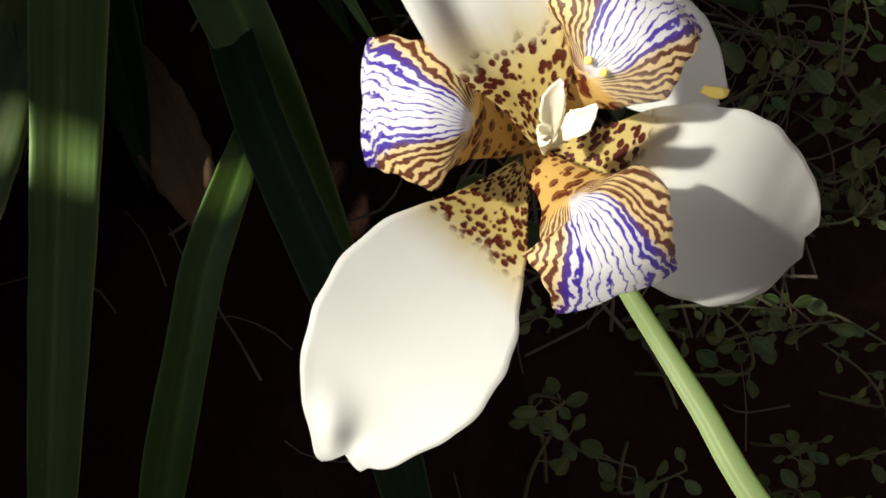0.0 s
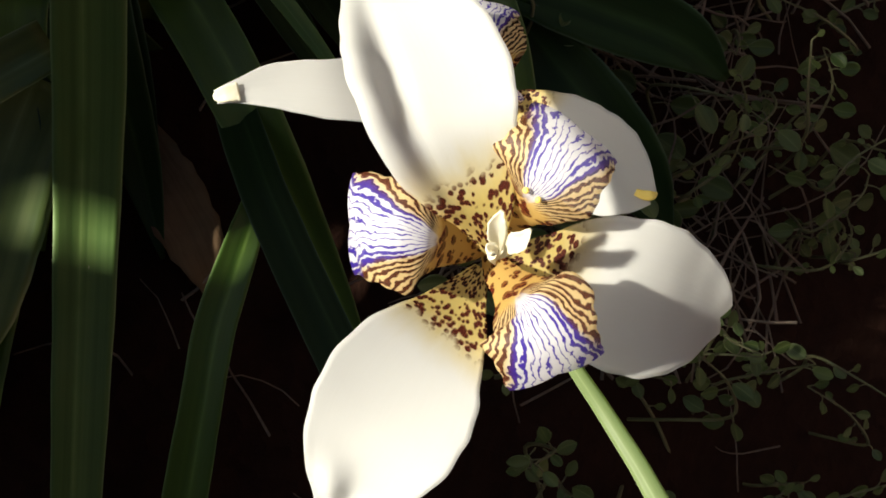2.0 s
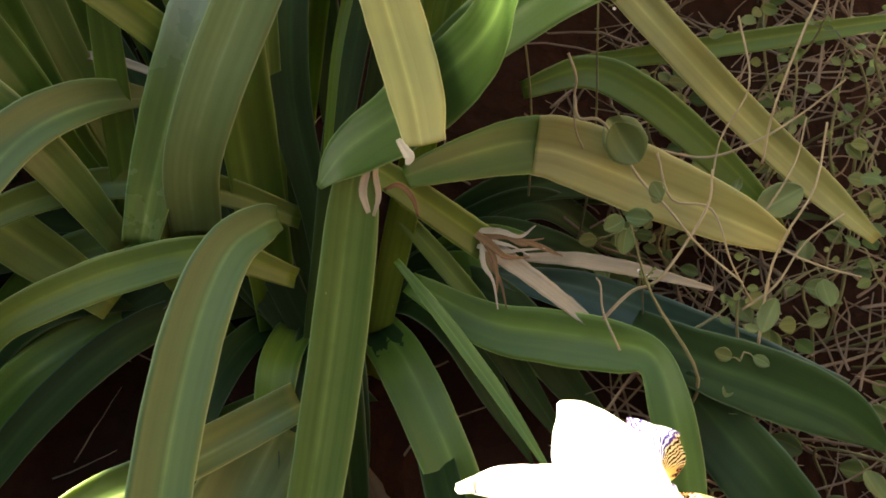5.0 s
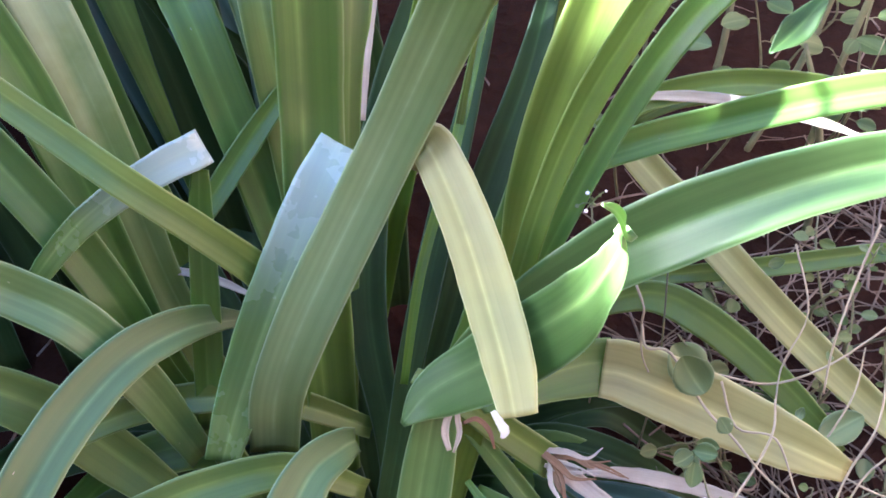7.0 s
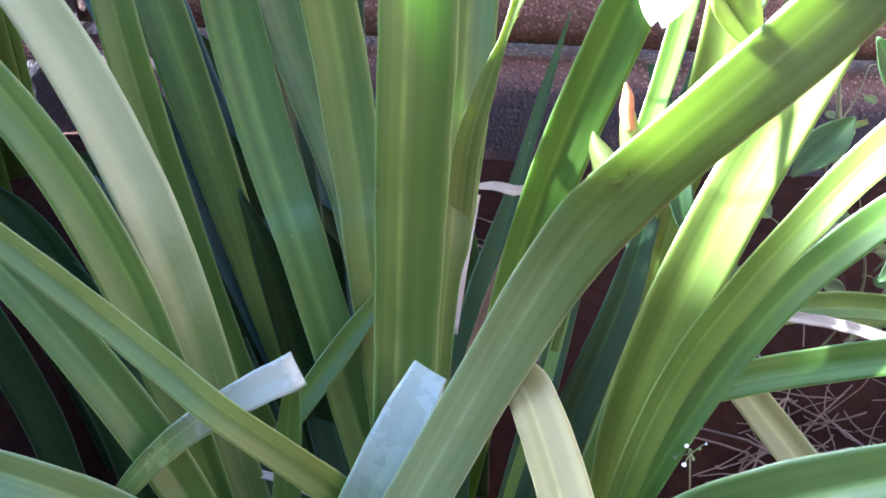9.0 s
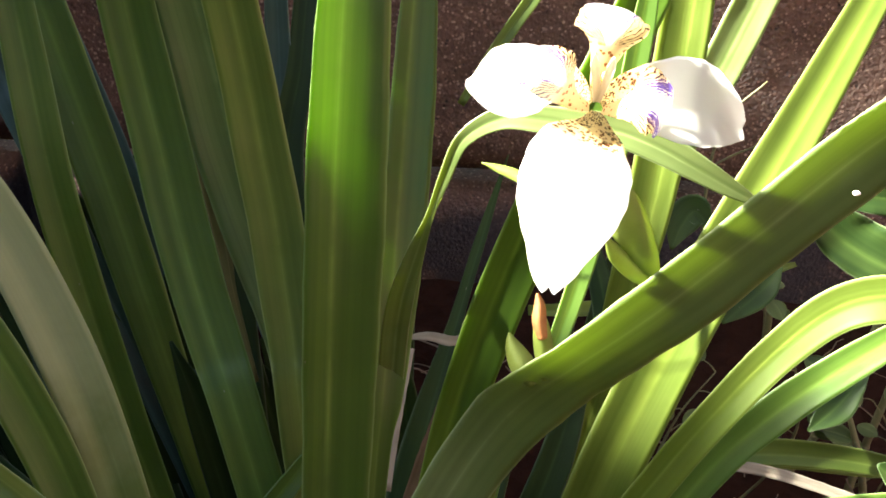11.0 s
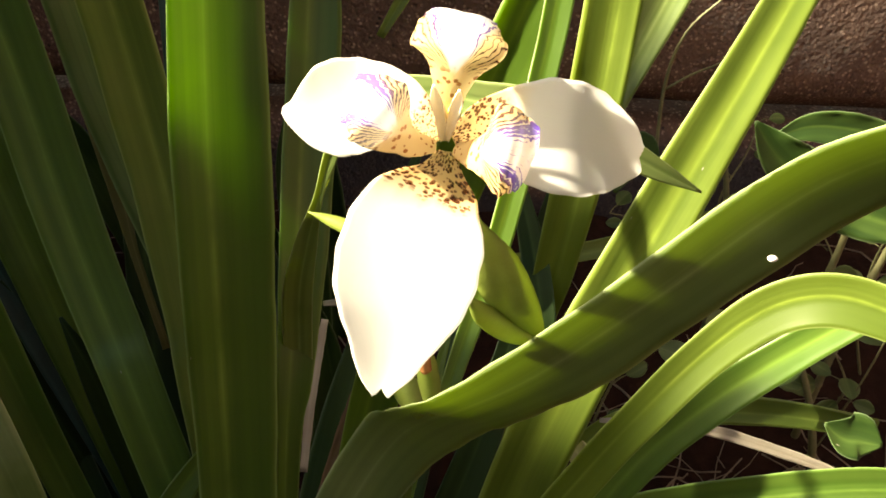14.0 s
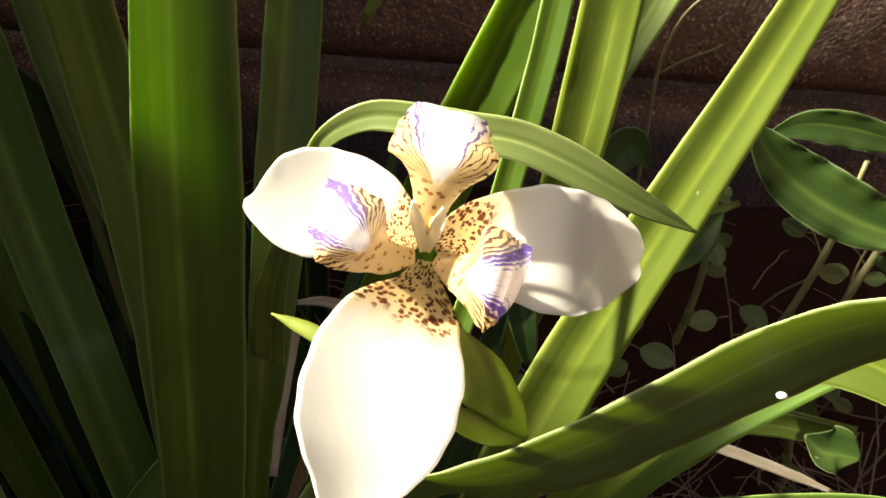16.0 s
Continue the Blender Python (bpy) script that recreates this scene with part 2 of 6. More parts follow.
def plain_material(name, a, b, scale, rough=0.5, thin=0.0, bump=0.3):
    k = Mat(name)
    f = k.noise(k.coords("Object"), scale, 5.0, 0.6)
    k.put(k.b.inputs["Base Color"], k.mix(f, a, b))
    k.b.inputs["Roughness"].default_value = rough
    k.put(k.b.inputs["Normal"], k.bump(f, bump, 0.3 / scale))
    if thin:
        k.thin(k.mix(f, a, b), thin)
    return k.m


def stone_material():
    k = Mat("wall_stone")
    at = k.coords("Object")
    big = k.noise(at, 9.0, 5.0, 0.6)
    mid = k.noise(at, 55.0, 6.0, 0.7)
    grit = k.voronoi(at, 330.0)
    pits = k.voronoi(at, 150.0)
    f = k.math("MULTIPLY_ADD", mid, 1.1, k.math("MULTIPLY_ADD", big, 0.7, -0.45), clamp=True)
    col = k.mix(f, (0.060, 0.034, 0.026), (0.250, 0.140, 0.098))
    grain = k.voronoi(at, 270.0)
    pale = k.math("MULTIPLY", k.step(grain.outputs["Distance"], 0.22, 0.42, 0.6, 0.0), k.step(k.noise(at, 150.0, 2.0), 0.42, 0.54))
    col = k.mix(pale, col, (0.50, 0.34, 0.26))
    col = k.mix(k.math("MULTIPLY", k.step(pits.outputs["Distance"], 0.12, 0.25, 0.8, 0.0), k.step(k.noise(at, 75.0, 2.0), 0.5, 0.6)), col, (0.020, 0.012, 0.010))
    # bluish dark tone towards the foot, with gap shade put into it
    foot_dark = k.step(k.n("SeparateXYZ", Vector=at).outputs[2], 0.335, 0.37, 1.0, 0.0)
    foot_dark = k.math("MULTIPLY", foot_dark, k.step(k.noise(at, 14.0), 0.28, 0.5))
    col = k.mix(k.math("MULTIPLY", foot_dark, 0.9), col, (0.022, 0.024, 0.034))
    k.put(k.b.inputs["Base Color"], col)
    k.b.inputs["Roughness"].default_value = 0.85
    h = k.math("ADD", k.math("MULTIPLY", mid, 0.35), k.math("MULTIPLY", k.step(pits.outputs["Distance"], 0.0, 0.5), 0.5))
    k.put(k.b.inputs["Normal"], k.bump(k.math("ADD", h, k.math("ADD", k.math("MULTIPLY", grit.outputs["Distance"], 0.7), k.math("MULTIPLY", k.noise(at, 700.0, 3.0, 0.7), 0.6))), 0.8, 0.0028))
    return k.m


def soil_material():
    k = Mat("soil")
    at = k.coords("Object")
    f = k.noise(at, 40.0, 8.0, 0.7)
    clod = k.voronoi(at, 70.0)
    # reddish brown taken near black: shade between the leaves put into it
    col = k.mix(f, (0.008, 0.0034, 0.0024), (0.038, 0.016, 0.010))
    k.put(k.b.inputs["Base Color"], col)
    k.b.inputs["Roughness"].default_value = 0.95
    k.b.inputs["Specular IOR Level"].default_value = 0.1
    k.put(k.b.inputs["Normal"], k.bump(k.math("ADD", f, clod.outputs["Distance"]), 0.9, 0.006))
    return k.m


MATS["outer"] = outer_petal_material("petal_white", 0.31, 0.61, (0.74, 0.60, 0.22), (0.12, 0.022, 0.012))
# copy for the sunlit flower: washed-out light put into eye and spots
MATS["outer_short"] = outer_petal_material("petal_white_sunlit_eye", 0.25, 0.58, (0.80, 0.62, 0.30), (0.20, 0.060, 0.018), (15.0, 64.0))
MATS["outer_top"] = outer_petal_material("petal_white_upper", 0.235, 0.61, (0.74, 0.60, 0.22), (0.12, 0.022, 0.012))
# faintest stripes, strong sunlight on this petal put into its colours
MATS["inner_sunlit_faint"] = inner_petal_material("petal_striped_sunlit_faint", 0.56, 0.82, 1.50, 0.42, (0.84, 0.68, 0.38), (0.36, 0.14, 0.04), 1.6, (0.20, 0.13, 0.52), 56.0)
MATS["inner"] = inner_petal_material("petal_striped", 0.58, 0.74, 0.68, 0.58, (0.74, 0.50, 0.16), (0.16, 0.026, 0.010), 1.95, lines=58.0)
# lit copy: claw and stripes paled as strong sun washes them out
MATS["inner_sunlit"] = inner_petal_material("petal_striped_sunlit", 0.66, 0.92, 1.0, 0.42, (0.84, 0.66, 0.36), (0.34, 0.12, 0.03), 2.3, (0.16, 0.09, 0.48), 60.0)
MATS["crest"] = plain_material("style_crest", (0.80, 0.72, 0.48), (0.88, 0.86, 0.78), 300, 0.5, 0.3)
MATS["anther"] = plain_material("anther_yellow", (0.80, 0.55, 0.08), (0.85, 0.66, 0.20), 500, 0.7)
MATS["spathe"] = plain_material("spathe_green", (0.20, 0.270, 0.045), (0.36, 0.44, 0.11), 120, 0.45, 0.55)
MATS["bud_red"] = plain_material("withered_bud", (0.22, 0.05, 0.02), (0.46, 0.22, 0.07), 220, 0.6, 0.2)
MATS["stone"] = stone_material()
MATS["soil"] = soil_material()
MATS["foam"] = plain_material("white_foam", (0.80, 0.80, 0.80), (0.9, 0.9, 0.9), 900, 0.3)

# ---- helpers for parts ----


def part(name, bm, material, parent, label=""):
    me = bpy.data.meshes.new(name)
    bm.to_mesh(me)
    bm.free()
    me.materials.append(MATS[material] if isinstance(material, str) else material)
    ob = new(name, me)
    ob.parent = parent
    return tagged(ob, label) if label else ob


def thing(name, at, label, category, group="", kind=""):
    ob = new(name)
    ob.location = at
    ob.empty_display_size = 0.02
    return tagged(ob, label, category, group, kind)


def spline(rows, per):
    """Smooth rows of numbers into per steps between each two (Catmull-Rom)."""
    a = np.array(rows, float)
    a = np.vstack([2 * a[0] - a[1], a, 2 * a[-1] - a[-2]])
    out = []
    for i in range(1, len(a) - 2):
        p0, p1, p2, p3 = a[i - 1:i + 3]
        for s in np.linspace(0, 1, per, endpoint=False):
            out.append(0.5 * (2 * p1 + (p2 - p0) * s + (2 * p0 - 5 * p1 + 4 * p2 - p3) * s * s + (3 * p1 - p0 - 3 * p2 + p3) * s ** 3))
    out.append(a[-2])
    return np.array(out)


def ribbon(rows, front, across=9, per=8, thick=0.0006, cup=0.10, ripple=0.0, unit_uv=False, crease=0.0, origin=(0, 0, 0), seed=0, edge=None, bumps=(), notch=0.0, furrow=0.004):
    """A closed, thin, curved blade along rows of (x, y, z, width), its upper face turned to the point front (or, for two points, from the first to the second on the way).
    cup: depth of the channel by width; crease: sharp fold along the middle; ripple: waves of the margin by width."""
    c = spline(rows, per)
    c[:, 3] = np.maximum(c[:, 3], 0.0004)
    n = len(c)
    pos, wid = c[:, :3], c[:, 3]
    tan = np.gradient(pos, axis=0)
    tan /= np.linalg.norm(tan, axis=1)[:, None] + 1e-9
    front = np.array(front, float)
    if front.ndim == 2:
        share = np.clip((np.linspace(0, 1, n) - 0.55) / 0.15, 0, 1)[:, None]
        front = front[0] * (1 - share) + front[1] * share
    nrm = front - pos
    nrm -= (nrm * tan).sum(1)[:, None] * tan
    nrm /= np.linalg.norm(nrm, axis=1)[:, None] + 1e-9
    for _ in range(3):
        nrm[1:-1] = (nrm[:-2] + nrm[1:-1] + nrm[2:]) / 3
    nrm /= np.linalg.norm(nrm, axis=1)[:, None] + 1e-9
    side = np.cross(tan, nrm)
    length = np.r_[0, np.cumsum(np.linalg.norm(np.diff(pos, axis=0), axis=1))]
    rng = np.random.RandomState(seed)
    ph = rng.uniform(0, 6.28, 4)
    bm = bmesh.new()
    uvl = bm.loops.layers.uv.new("UVMap")
    acr = bm.loops.layers.uv.new("Across")
    org = np.array(origin)
    us = np.linspace(-1, 1, across)
    grid = {}
    for top in (0, 1):
        for i in range(n):
            s = length[i] / length[-1]
            for j, u in enumerate(us):
                h = cup * (u * u - 0.33) + crease * (abs(u) - 0.5)
                h += ripple * u * u * (math.sin(length[i] * 130 + ph[0] + (1.2 if u > 0 else 0)) + 0.6 * math.sin(length[i] * 310 + ph[1] + 2 * u))
                h += furrow * math.cos(u * 9.0 + ph[2])
                for bu, bs, ru, rs, amp in bumps:
                    h += amp * math.exp(-((u - bu) / ru) ** 2 - ((s - bs) / rs) ** 2)
                k = 1.0
                if edge:
                    k += edge * (math.sin(s * 23 + ph[3] + 3 * u) * 0.5 + math.sin(s * 51 + ph[1] + u))
                p = pos[i] + side[i] * (0.5 * wid[i] * u * k) + nrm[i] * (h * wid[i])
                p = p + nrm[i] * (thick * (0.5 if top else -0.5) * (1 - 0.8 * u ** 4))
                if notch:
                    p = p - tan[i] * (notch * (1 - abs(u)) ** 1.5 * max(0.0, (s - 0.8) / 0.2) ** 2)
                grid[top, i, j] = bm.verts.new(p - org)
    def uv(i, j):
        return (0.5 + 0.5 * us[j], length[i] / length[-1]) if unit_uv else (0.5 * us[j] * wid[i] + 0.037 * (seed % 97), length[i] + 0.11 * (seed % 31))
    def quad(keys):
        f = bm.faces.new([grid[k] for k in keys])
        f.smooth = True
        for lp, k in zip(f.loops, keys):
            lp[uvl].uv = uv(k[1], k[2])
            lp[acr].uv = (us[k[2]], length[k[1]] / length[-1])
    for i in range(n - 1):
        for j in range(across - 1):
            quad([(1, i, j), (1, i, j + 1), (1, i + 1, j + 1), (1, i + 1, j)])
            quad([(0, i, j), (0, i + 1, j), (0, i + 1, j + 1), (0, i, j + 1)])
        quad([(1, i, 0), (1, i + 1, 0), (0, i + 1, 0), (0, i, 0)])
        quad([(1, i, across - 1), (0, i, across - 1), (0, i + 1, across - 1), (1, i + 1, across - 1)])
    for i in (0, n - 1):
        for j in range(across - 1):
            ks = [(1, i, j), (0, i, j), (0, i, j + 1), (1, i, j + 1)]
            quad(ks if i == 0 else ks[::-1])
    return bm


def tube(points, radii, sides=6, origin=(0, 0, 0), per=5):
    """A round stem along points."""
    c = spline([(*p, r) for p, r in zip(points, radii)], per)
    pos = c[:, :3] - np.array(origin)
    tan = np.gradient(pos, axis=0)
    tan /= np.linalg.norm(tan, axis=1)[:, None] + 1e-9
    ref = np.array((0.31, 0.87, 0.38))
    a = np.cross(tan, ref)
    a /= np.linalg.norm(a, axis=1)[:, None] + 1e-9
    b = np.cross(tan, a)
    bm = bmesh.new()
    rings = []
    for i in range(len(pos)):
        r = max(c[i, 3], 0.0001)
        rings.append([bm.verts.new(pos[i] + r * (math.cos(t) * a[i] + math.sin(t) * b[i])) for t in np.linspace(0, 2 * math.pi, sides, endpoint=False)])
    for r0, r1 in zip(rings, rings[1:]):
        for j in range(sides):
            f = bm.faces.new((r0[j], r0[(j + 1) % sides], r1[(j + 1) % sides], r1[j]))
            f.smooth = True
    bm.faces.new(rings[0][::-1])
    bm.faces.new(rings[-1])
    return bm


# ---- the ground: one bank of soil rising to the foot of the wall ----


def ground_height(x, y):
    z = np.interp(y, [-60, -1.2, -0.42, -0.2, 0.0, 0.2, 0.36, 60], [0.0, 0.0, 0.03, 0.11, 0.19, 0.25, 0.28, 0.30])
    z = z - 0.06 * min(1.0, max(0.0, (x - 0.16) / 0.2)) * min(1.0, max(0.0, (-0.12 - y) / 0.12))
    return z + 0.010 * noise.noise((x * 9, y * 9, 0)) + 0.006 * noise.noise((x * 31, y * 31, 3))


bm = bmesh.new()
xs = [-60, -12, -3, -1.2] + list(np.linspace(-0.6, 0.6, 61)) + [1.2, 3, 12, 60]
ys = [-60, -12, -3, -1.4, -0.9] + list(np.linspace(-0.6, 0.42, 52)) + [0.9, 3, 12, 60]
vs = [[bm.verts.new((x, y, ground_height(x, y))) for x in xs] for y in ys]
for r0, r1 in zip(vs, vs[1:]):
    for j in range(len(xs) - 1):
        bm.faces.new((r0[j], r0[j + 1], r1[j + 1], r1[j])).smooth = True
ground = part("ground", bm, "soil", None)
tagged(ground, "dark reddish-brown garden soil rising towards a wall", "soil", kind="structure")

# ---- the wall: two courses of rough stone with an open joint ----
WALL_Y, JOINT_Z, WALL_TOP = 0.36, 0.375, 1.20


def wall_block(name, x0, x1, z0, z1, y0, y1, parent, seed):
    bm = bmesh.new()
    nx, nz = max(2, int((x1 - x0) / 0.012)), max(2, int((z1 - z0) / 0.012))
    nx, nz = min(nx, 90), min(nz, 45)
    grid = []
    for i in range(nz + 1):
        row = []
        for j in range(nx + 1):
            x, z = x0 + (x1 - x0) * j / nx, z0 + (z1 - z0) * i / nz
            e = min(x - x0, x1 - x, z - z0, z1 - z)
            d = 0.0025 * noise.noise((x * 9 + seed, z * 9, 1)) + 0.0006 * noise.noise((x * 60, z * 60, seed)) + 0.02 * max(0, 1 - e / 0.02) ** 2
            row.append(bm.verts.new((x, y0 + d, z)))
        grid.append(row)
    for r0, r1 in zip(grid, grid[1:]):
        for j in range(nx):
            bm.faces.new((r0[j], r0[j + 1], r1[j + 1], r1[j])).smooth = True
    rim = grid[0] + [r[-1] for r in grid[1:]] + grid[-1][-2::-1] + [r[0] for r in grid[-2:0:-1]]
    back = [bm.verts.new((v.co.x, y1, v.co.z)) for v in rim]
    for i in range(len(rim)):
        j = (i + 1) % len(rim)
        bm.faces.new((rim[j], rim[i], back[i], back[j]))
    bm.faces.new(back)
    return part(name, bm, "stone", parent)


wall = thing("wall_north", (0, WALL_Y, 0.25), "low garden wall of rough reddish-brown stone, darker at its foot", "wall", kind="structure")
WALL_SHIFT = Vector((0, WALL_Y, 0.25))
for k, (x0, x1, z0, z1, set_back) in enumerate((
        (-1.6, -0.42, 0.10, JOINT_Z - 0.006, 0.004), (-0.41, 0.62, 0.10, JOINT_Z - 0.006, 0.0), (0.63, 1.6, 0.10, JOINT_Z - 0.006, 0.006),
        (-1.6, -0.42, JOINT_Z + 0.006, WALL_TOP, 0.003), (-0.41, 0.62, JOINT_Z + 0.006, WALL_TOP, 0.0), (0.63, 1.6, JOINT_Z + 0.006, WALL_TOP, 0.002))):
    ob = wall_block("stone", x0, x1, z0, z1, WALL_Y + set_back, WALL_Y + 0.07, None, 7 * k)
    ob.parent = wall
    ob.matrix_parent_inverse = Matrix.Translation(-WALL_SHIFT)

# ---- unseen plain walls, added to close the garden and cut the sky light ----
for name, x0, x1, y0, y1 in (("unseen_wall_south", -2.2, 2.6, -2.2, -2.0), ("unseen_wall_east", 2.2, 2.4, -2.0, 2.6)):
    bm = bmesh.new()
    bmesh.ops.create_cube(bm, size=1.0)
    bmesh.ops.scale(bm, vec=(x1 - x0, y1 - y0, 2.6), verts=bm.verts)
    bmesh.ops.translate(bm, vec=((x0 + x1) / 2, (y0 + y1) / 2, 1.25), verts=bm.verts)
    bmesh.ops.bevel(bm, geom=bm.edges[:], offset=0.01, segments=2, affect="EDGES")
    tagged(part(name, bm, "stone", None), "unseen plain rough wall, added to cut the sky light", "wall", kind="structure")

# ---- the iris clump: strap leaves, each a part of the plant ----
PLANT_AT = (-0.04, -0.06, float(ground_height(-0.04, -0.06)))
plant = thing("walking_iris_plant", PLANT_AT, "dense clump of long green strap-shaped iris leaves growing in soil", "plant")
LOOKS = {  # channel depth, crease, thickness
    "": (0.09, 0.06, 0.0007), "base": (0.07, 0.05, 0.0008), "fold": (0.03, 0.03, 0.0007), "deep": (0.04, 0.22, 0.0008), "curl": (0.035, 0.02, 0.0007),
    "arch": (0.06, 0.08, 0.0007), "broken": (0.06, 0.05, 0.0009), "bend": (0.05, 0.06, 0.0007), "broad": (0.10, 0.06, 0.0005)}
LEAF_WORDS = {"pale": "pale green leaf with a sunlit tone in its colour", "sunlit_lime": "yellow-green leaf with sunlight put into its colour", "sheen_pale": "green leaf with a pale sheen painted towards its end", "tan": "yellowing leaf folded over", "blue": "leaf with a bluish sky sheen painted on",
              "dry": "dry greyish-white leaf", "brown": "withered brown leaf"}
count = 0


def blade(name, material, look_key, front, rows, parent=None, at=None):
    global count
    count += 1
    host, org = parent or plant, at or PLANT_AT
    cup, crease, thick = LOOKS[look_key]
    if look_key == "base":
        x, y, z, w = rows[0]
        p0, p1 = Vector(rows[0][:3]), Vector(rows[min(2, len(rows) - 1)][:3])
        down = (p0 - p1).normalized()
        drop = max(0.02, p0.z - float(ground_height(p0.x, p0.y))) / max(0.4, -down.z)
        q = p0 + down * drop
        foot = (0.6 * q.x + 0.4 * (-0.04 + 0.55 * (q.x + 0.04)), 0.6 * q.y + 0.4 * (-0.05 + 0.5 * (q.y + 0.05)))
        mid = p0.lerp(Vector((*foot, float(ground_height(*foot)))), 0.5)
        rows = [(*foot, float(ground_height(*foot)) - 0.01, 0.75 * w), (*mid, 0.9 * w)] + rows
    dry = material in ("dry", "brown")
    bm = ribbon(rows, front, across=11 if not dry else 7, per=7, thick=thick, cup=cup, crease=crease, ripple=0.05 if dry else 0.012 if look_key != "broad" else 0.05,
                origin=org, seed=count * 13, edge=0.05 if dry else 0.008)
    return part(name, bm, material, host, LEAF_WORDS.get(material, ""))


blade("leaf", "green", "base", (0.14, -0.33, 0.60), [(-0.0743, -0.051, 0.3461, 0.0310), (-0.0756, -0.0236, 0.3997, 0.0327), (-0.0757, -0.0064, 0.4533, 0.0350), (-0.075, 0.006, 0.507, 0.0365), (-0.0742, 0.0193, 0.5606, 0.0355), (-0.0737, 0.039, 0.6142, 0.0304), (-0.0739, 0.0706, 0.6678, 0.0194), (-0.0742, 0.1011, 0.7195, 0.0155), (-0.0745, 0.1367, 0.7682, 0.002)])
blade("leaf", "green", "base", (0.20, -0.32, 0.60), [(-0.0588, -0.001, 0.3919, 0.0109), (-0.0564, 0.0155, 0.4272, 0.0168), (-0.0551, 0.0409, 0.4625, 0.022), (-0.0546, 0.0714, 0.4978, 0.0254), (-0.0546, 0.1033, 0.5331, 0.0264), (-0.0548, 0.1329, 0.5684, 0.0239), (-0.0549, 0.1564, 0.6037, 0.017), (-0.0551, 0.1896, 0.6537, 0.0136), (-0.0553, 0.2283, 0.7007, 0.002)])
blade("leaf", "olive", "base", (-0.01, -0.29, 0.69), [(-0.1012, 0.0291, 0.4017, 0.0223), (-0.1067, 0.0472, 0.4292, 0.0247), (-0.1134, 0.0630, 0.4583, 0.0267), (-0.1197, 0.0763, 0.4886, 0.0274), (-0.1268, 0.0866, 0.5195, 0.0272), (-0.1330, 0.0945, 0.5508, 0.0265), (-0.1389, 0.0994, 0.5812, 0.0257), (-0.1440, 0.1019, 0.6108, 0.0249), (-0.1528, 0.1078, 0.6589, 0.0149), (-0.1606, 0.1129, 0.7009, 0.0020)])
blade("leaf", "sage", "base", (-0.06, -0.29, 0.75), [(-0.1081, 0.0727, 0.3701, 0.0273), (-0.1190, 0.0979, 0.3999, 0.0317), (-0.1351, 0.1188, 0.4318, 0.0348), (-0.1511, 0.1359, 0.4643, 0.0361), (-0.1647, 0.1506, 0.4975, 0.0364), (-0.1753, 0.1637, 0.5323, 0.0361), (-0.1854, 0.1738, 0.5675, 0.0355), (-0.1944, 0.1811, 0.6017, 0.0347), (-0.2097, 0.1950, 0.6573, 0.0208), (-0.2230, 0.2071, 0.7059, 0.0020)])
blade("leaf", "green", "base", (-0.02, -0.29, 0.69), [(-0.1316, 0.0278, 0.3960, 0.0249), (-0.1451, 0.0465, 0.4227, 0.0264), (-0.1580, 0.0634, 0.4516, 0.0276), (-0.1691, 0.0786, 0.4822, 0.0281), (-0.1779, 0.0919, 0.5137, 0.0281), (-0.1862, 0.1021, 0.5453, 0.0274), (-0.1931, 0.1102, 0.5770, 0.0267), (-0.1982, 0.1161, 0.6079, 0.0258), (-0.2078, 0.1273, 0.6581, 0.0155), (-0.2162, 0.1370, 0.7019, 0.0020)])
blade("leaf", "green", "base", (-0.03, -0.32, 0.68), [(-0.1692, 0.0604, 0.3458, 0.0195), (-0.1957, 0.088, 0.4151, 0.0239), (-0.2194, 0.1126, 0.4792, 0.0265), (-0.2451, 0.1372, 0.5434, 0.0275), (-0.2661, 0.1573, 0.5959, 0.022), (-0.2906, 0.1808, 0.6454, 0.0033)])
blade("leaf", "green", "base", (-0.03, -0.32, 0.68), [(-0.184, 0.0314, 0.3371, 0.0187), (-0.2137, 0.0598, 0.428, 0.0209), (-0.2309, 0.0779, 0.5001, 0.0206), (-0.2437, 0.1002, 0.5593, 0.0196), (-0.2556, 0.1209, 0.6143, 0.0157), (-0.2695, 0.1451, 0.6664, 0.0024)])
blade("leaf", "sheen_pale", "base", (-0.03, -0.33, 0.67), [(-0.1541, -0.0427, 0.2996, 0.0187), (-0.171, -0.0222, 0.3527, 0.0227), (-0.1889, -0.0027, 0.4058, 0.0254), (-0.2101, 0.0145, 0.4588, 0.0262), (-0.2366, 0.028, 0.5119, 0.0245), (-0.2706, 0.0366, 0.565, 0.0196), (-0.3142, 0.0389, 0.6181, 0.0109), (-0.3522, 0.041, 0.6645, 0.0087), (-0.3966, 0.0434, 0.7078, 0.0013)])
blade("leaf", "green", "base", (-0.03, -0.34, 0.66), [(-0.1532, -0.0682, 0.2732, 0.0154), (-0.1724, -0.0492, 0.3223, 0.0186), (-0.1904, -0.0312, 0.3714, 0.0213), (-0.2112, -0.0147, 0.4204, 0.0227), (-0.2387, -0.0005, 0.4695, 0.0219), (-0.2768, 0.011, 0.5186, 0.0182), (-0.3296, 0.0192, 0.5677, 0.0107), (-0.3732, 0.0259, 0.6083, 0.0086), (-0.4241, 0.0338, 0.6459, 0.0013)])
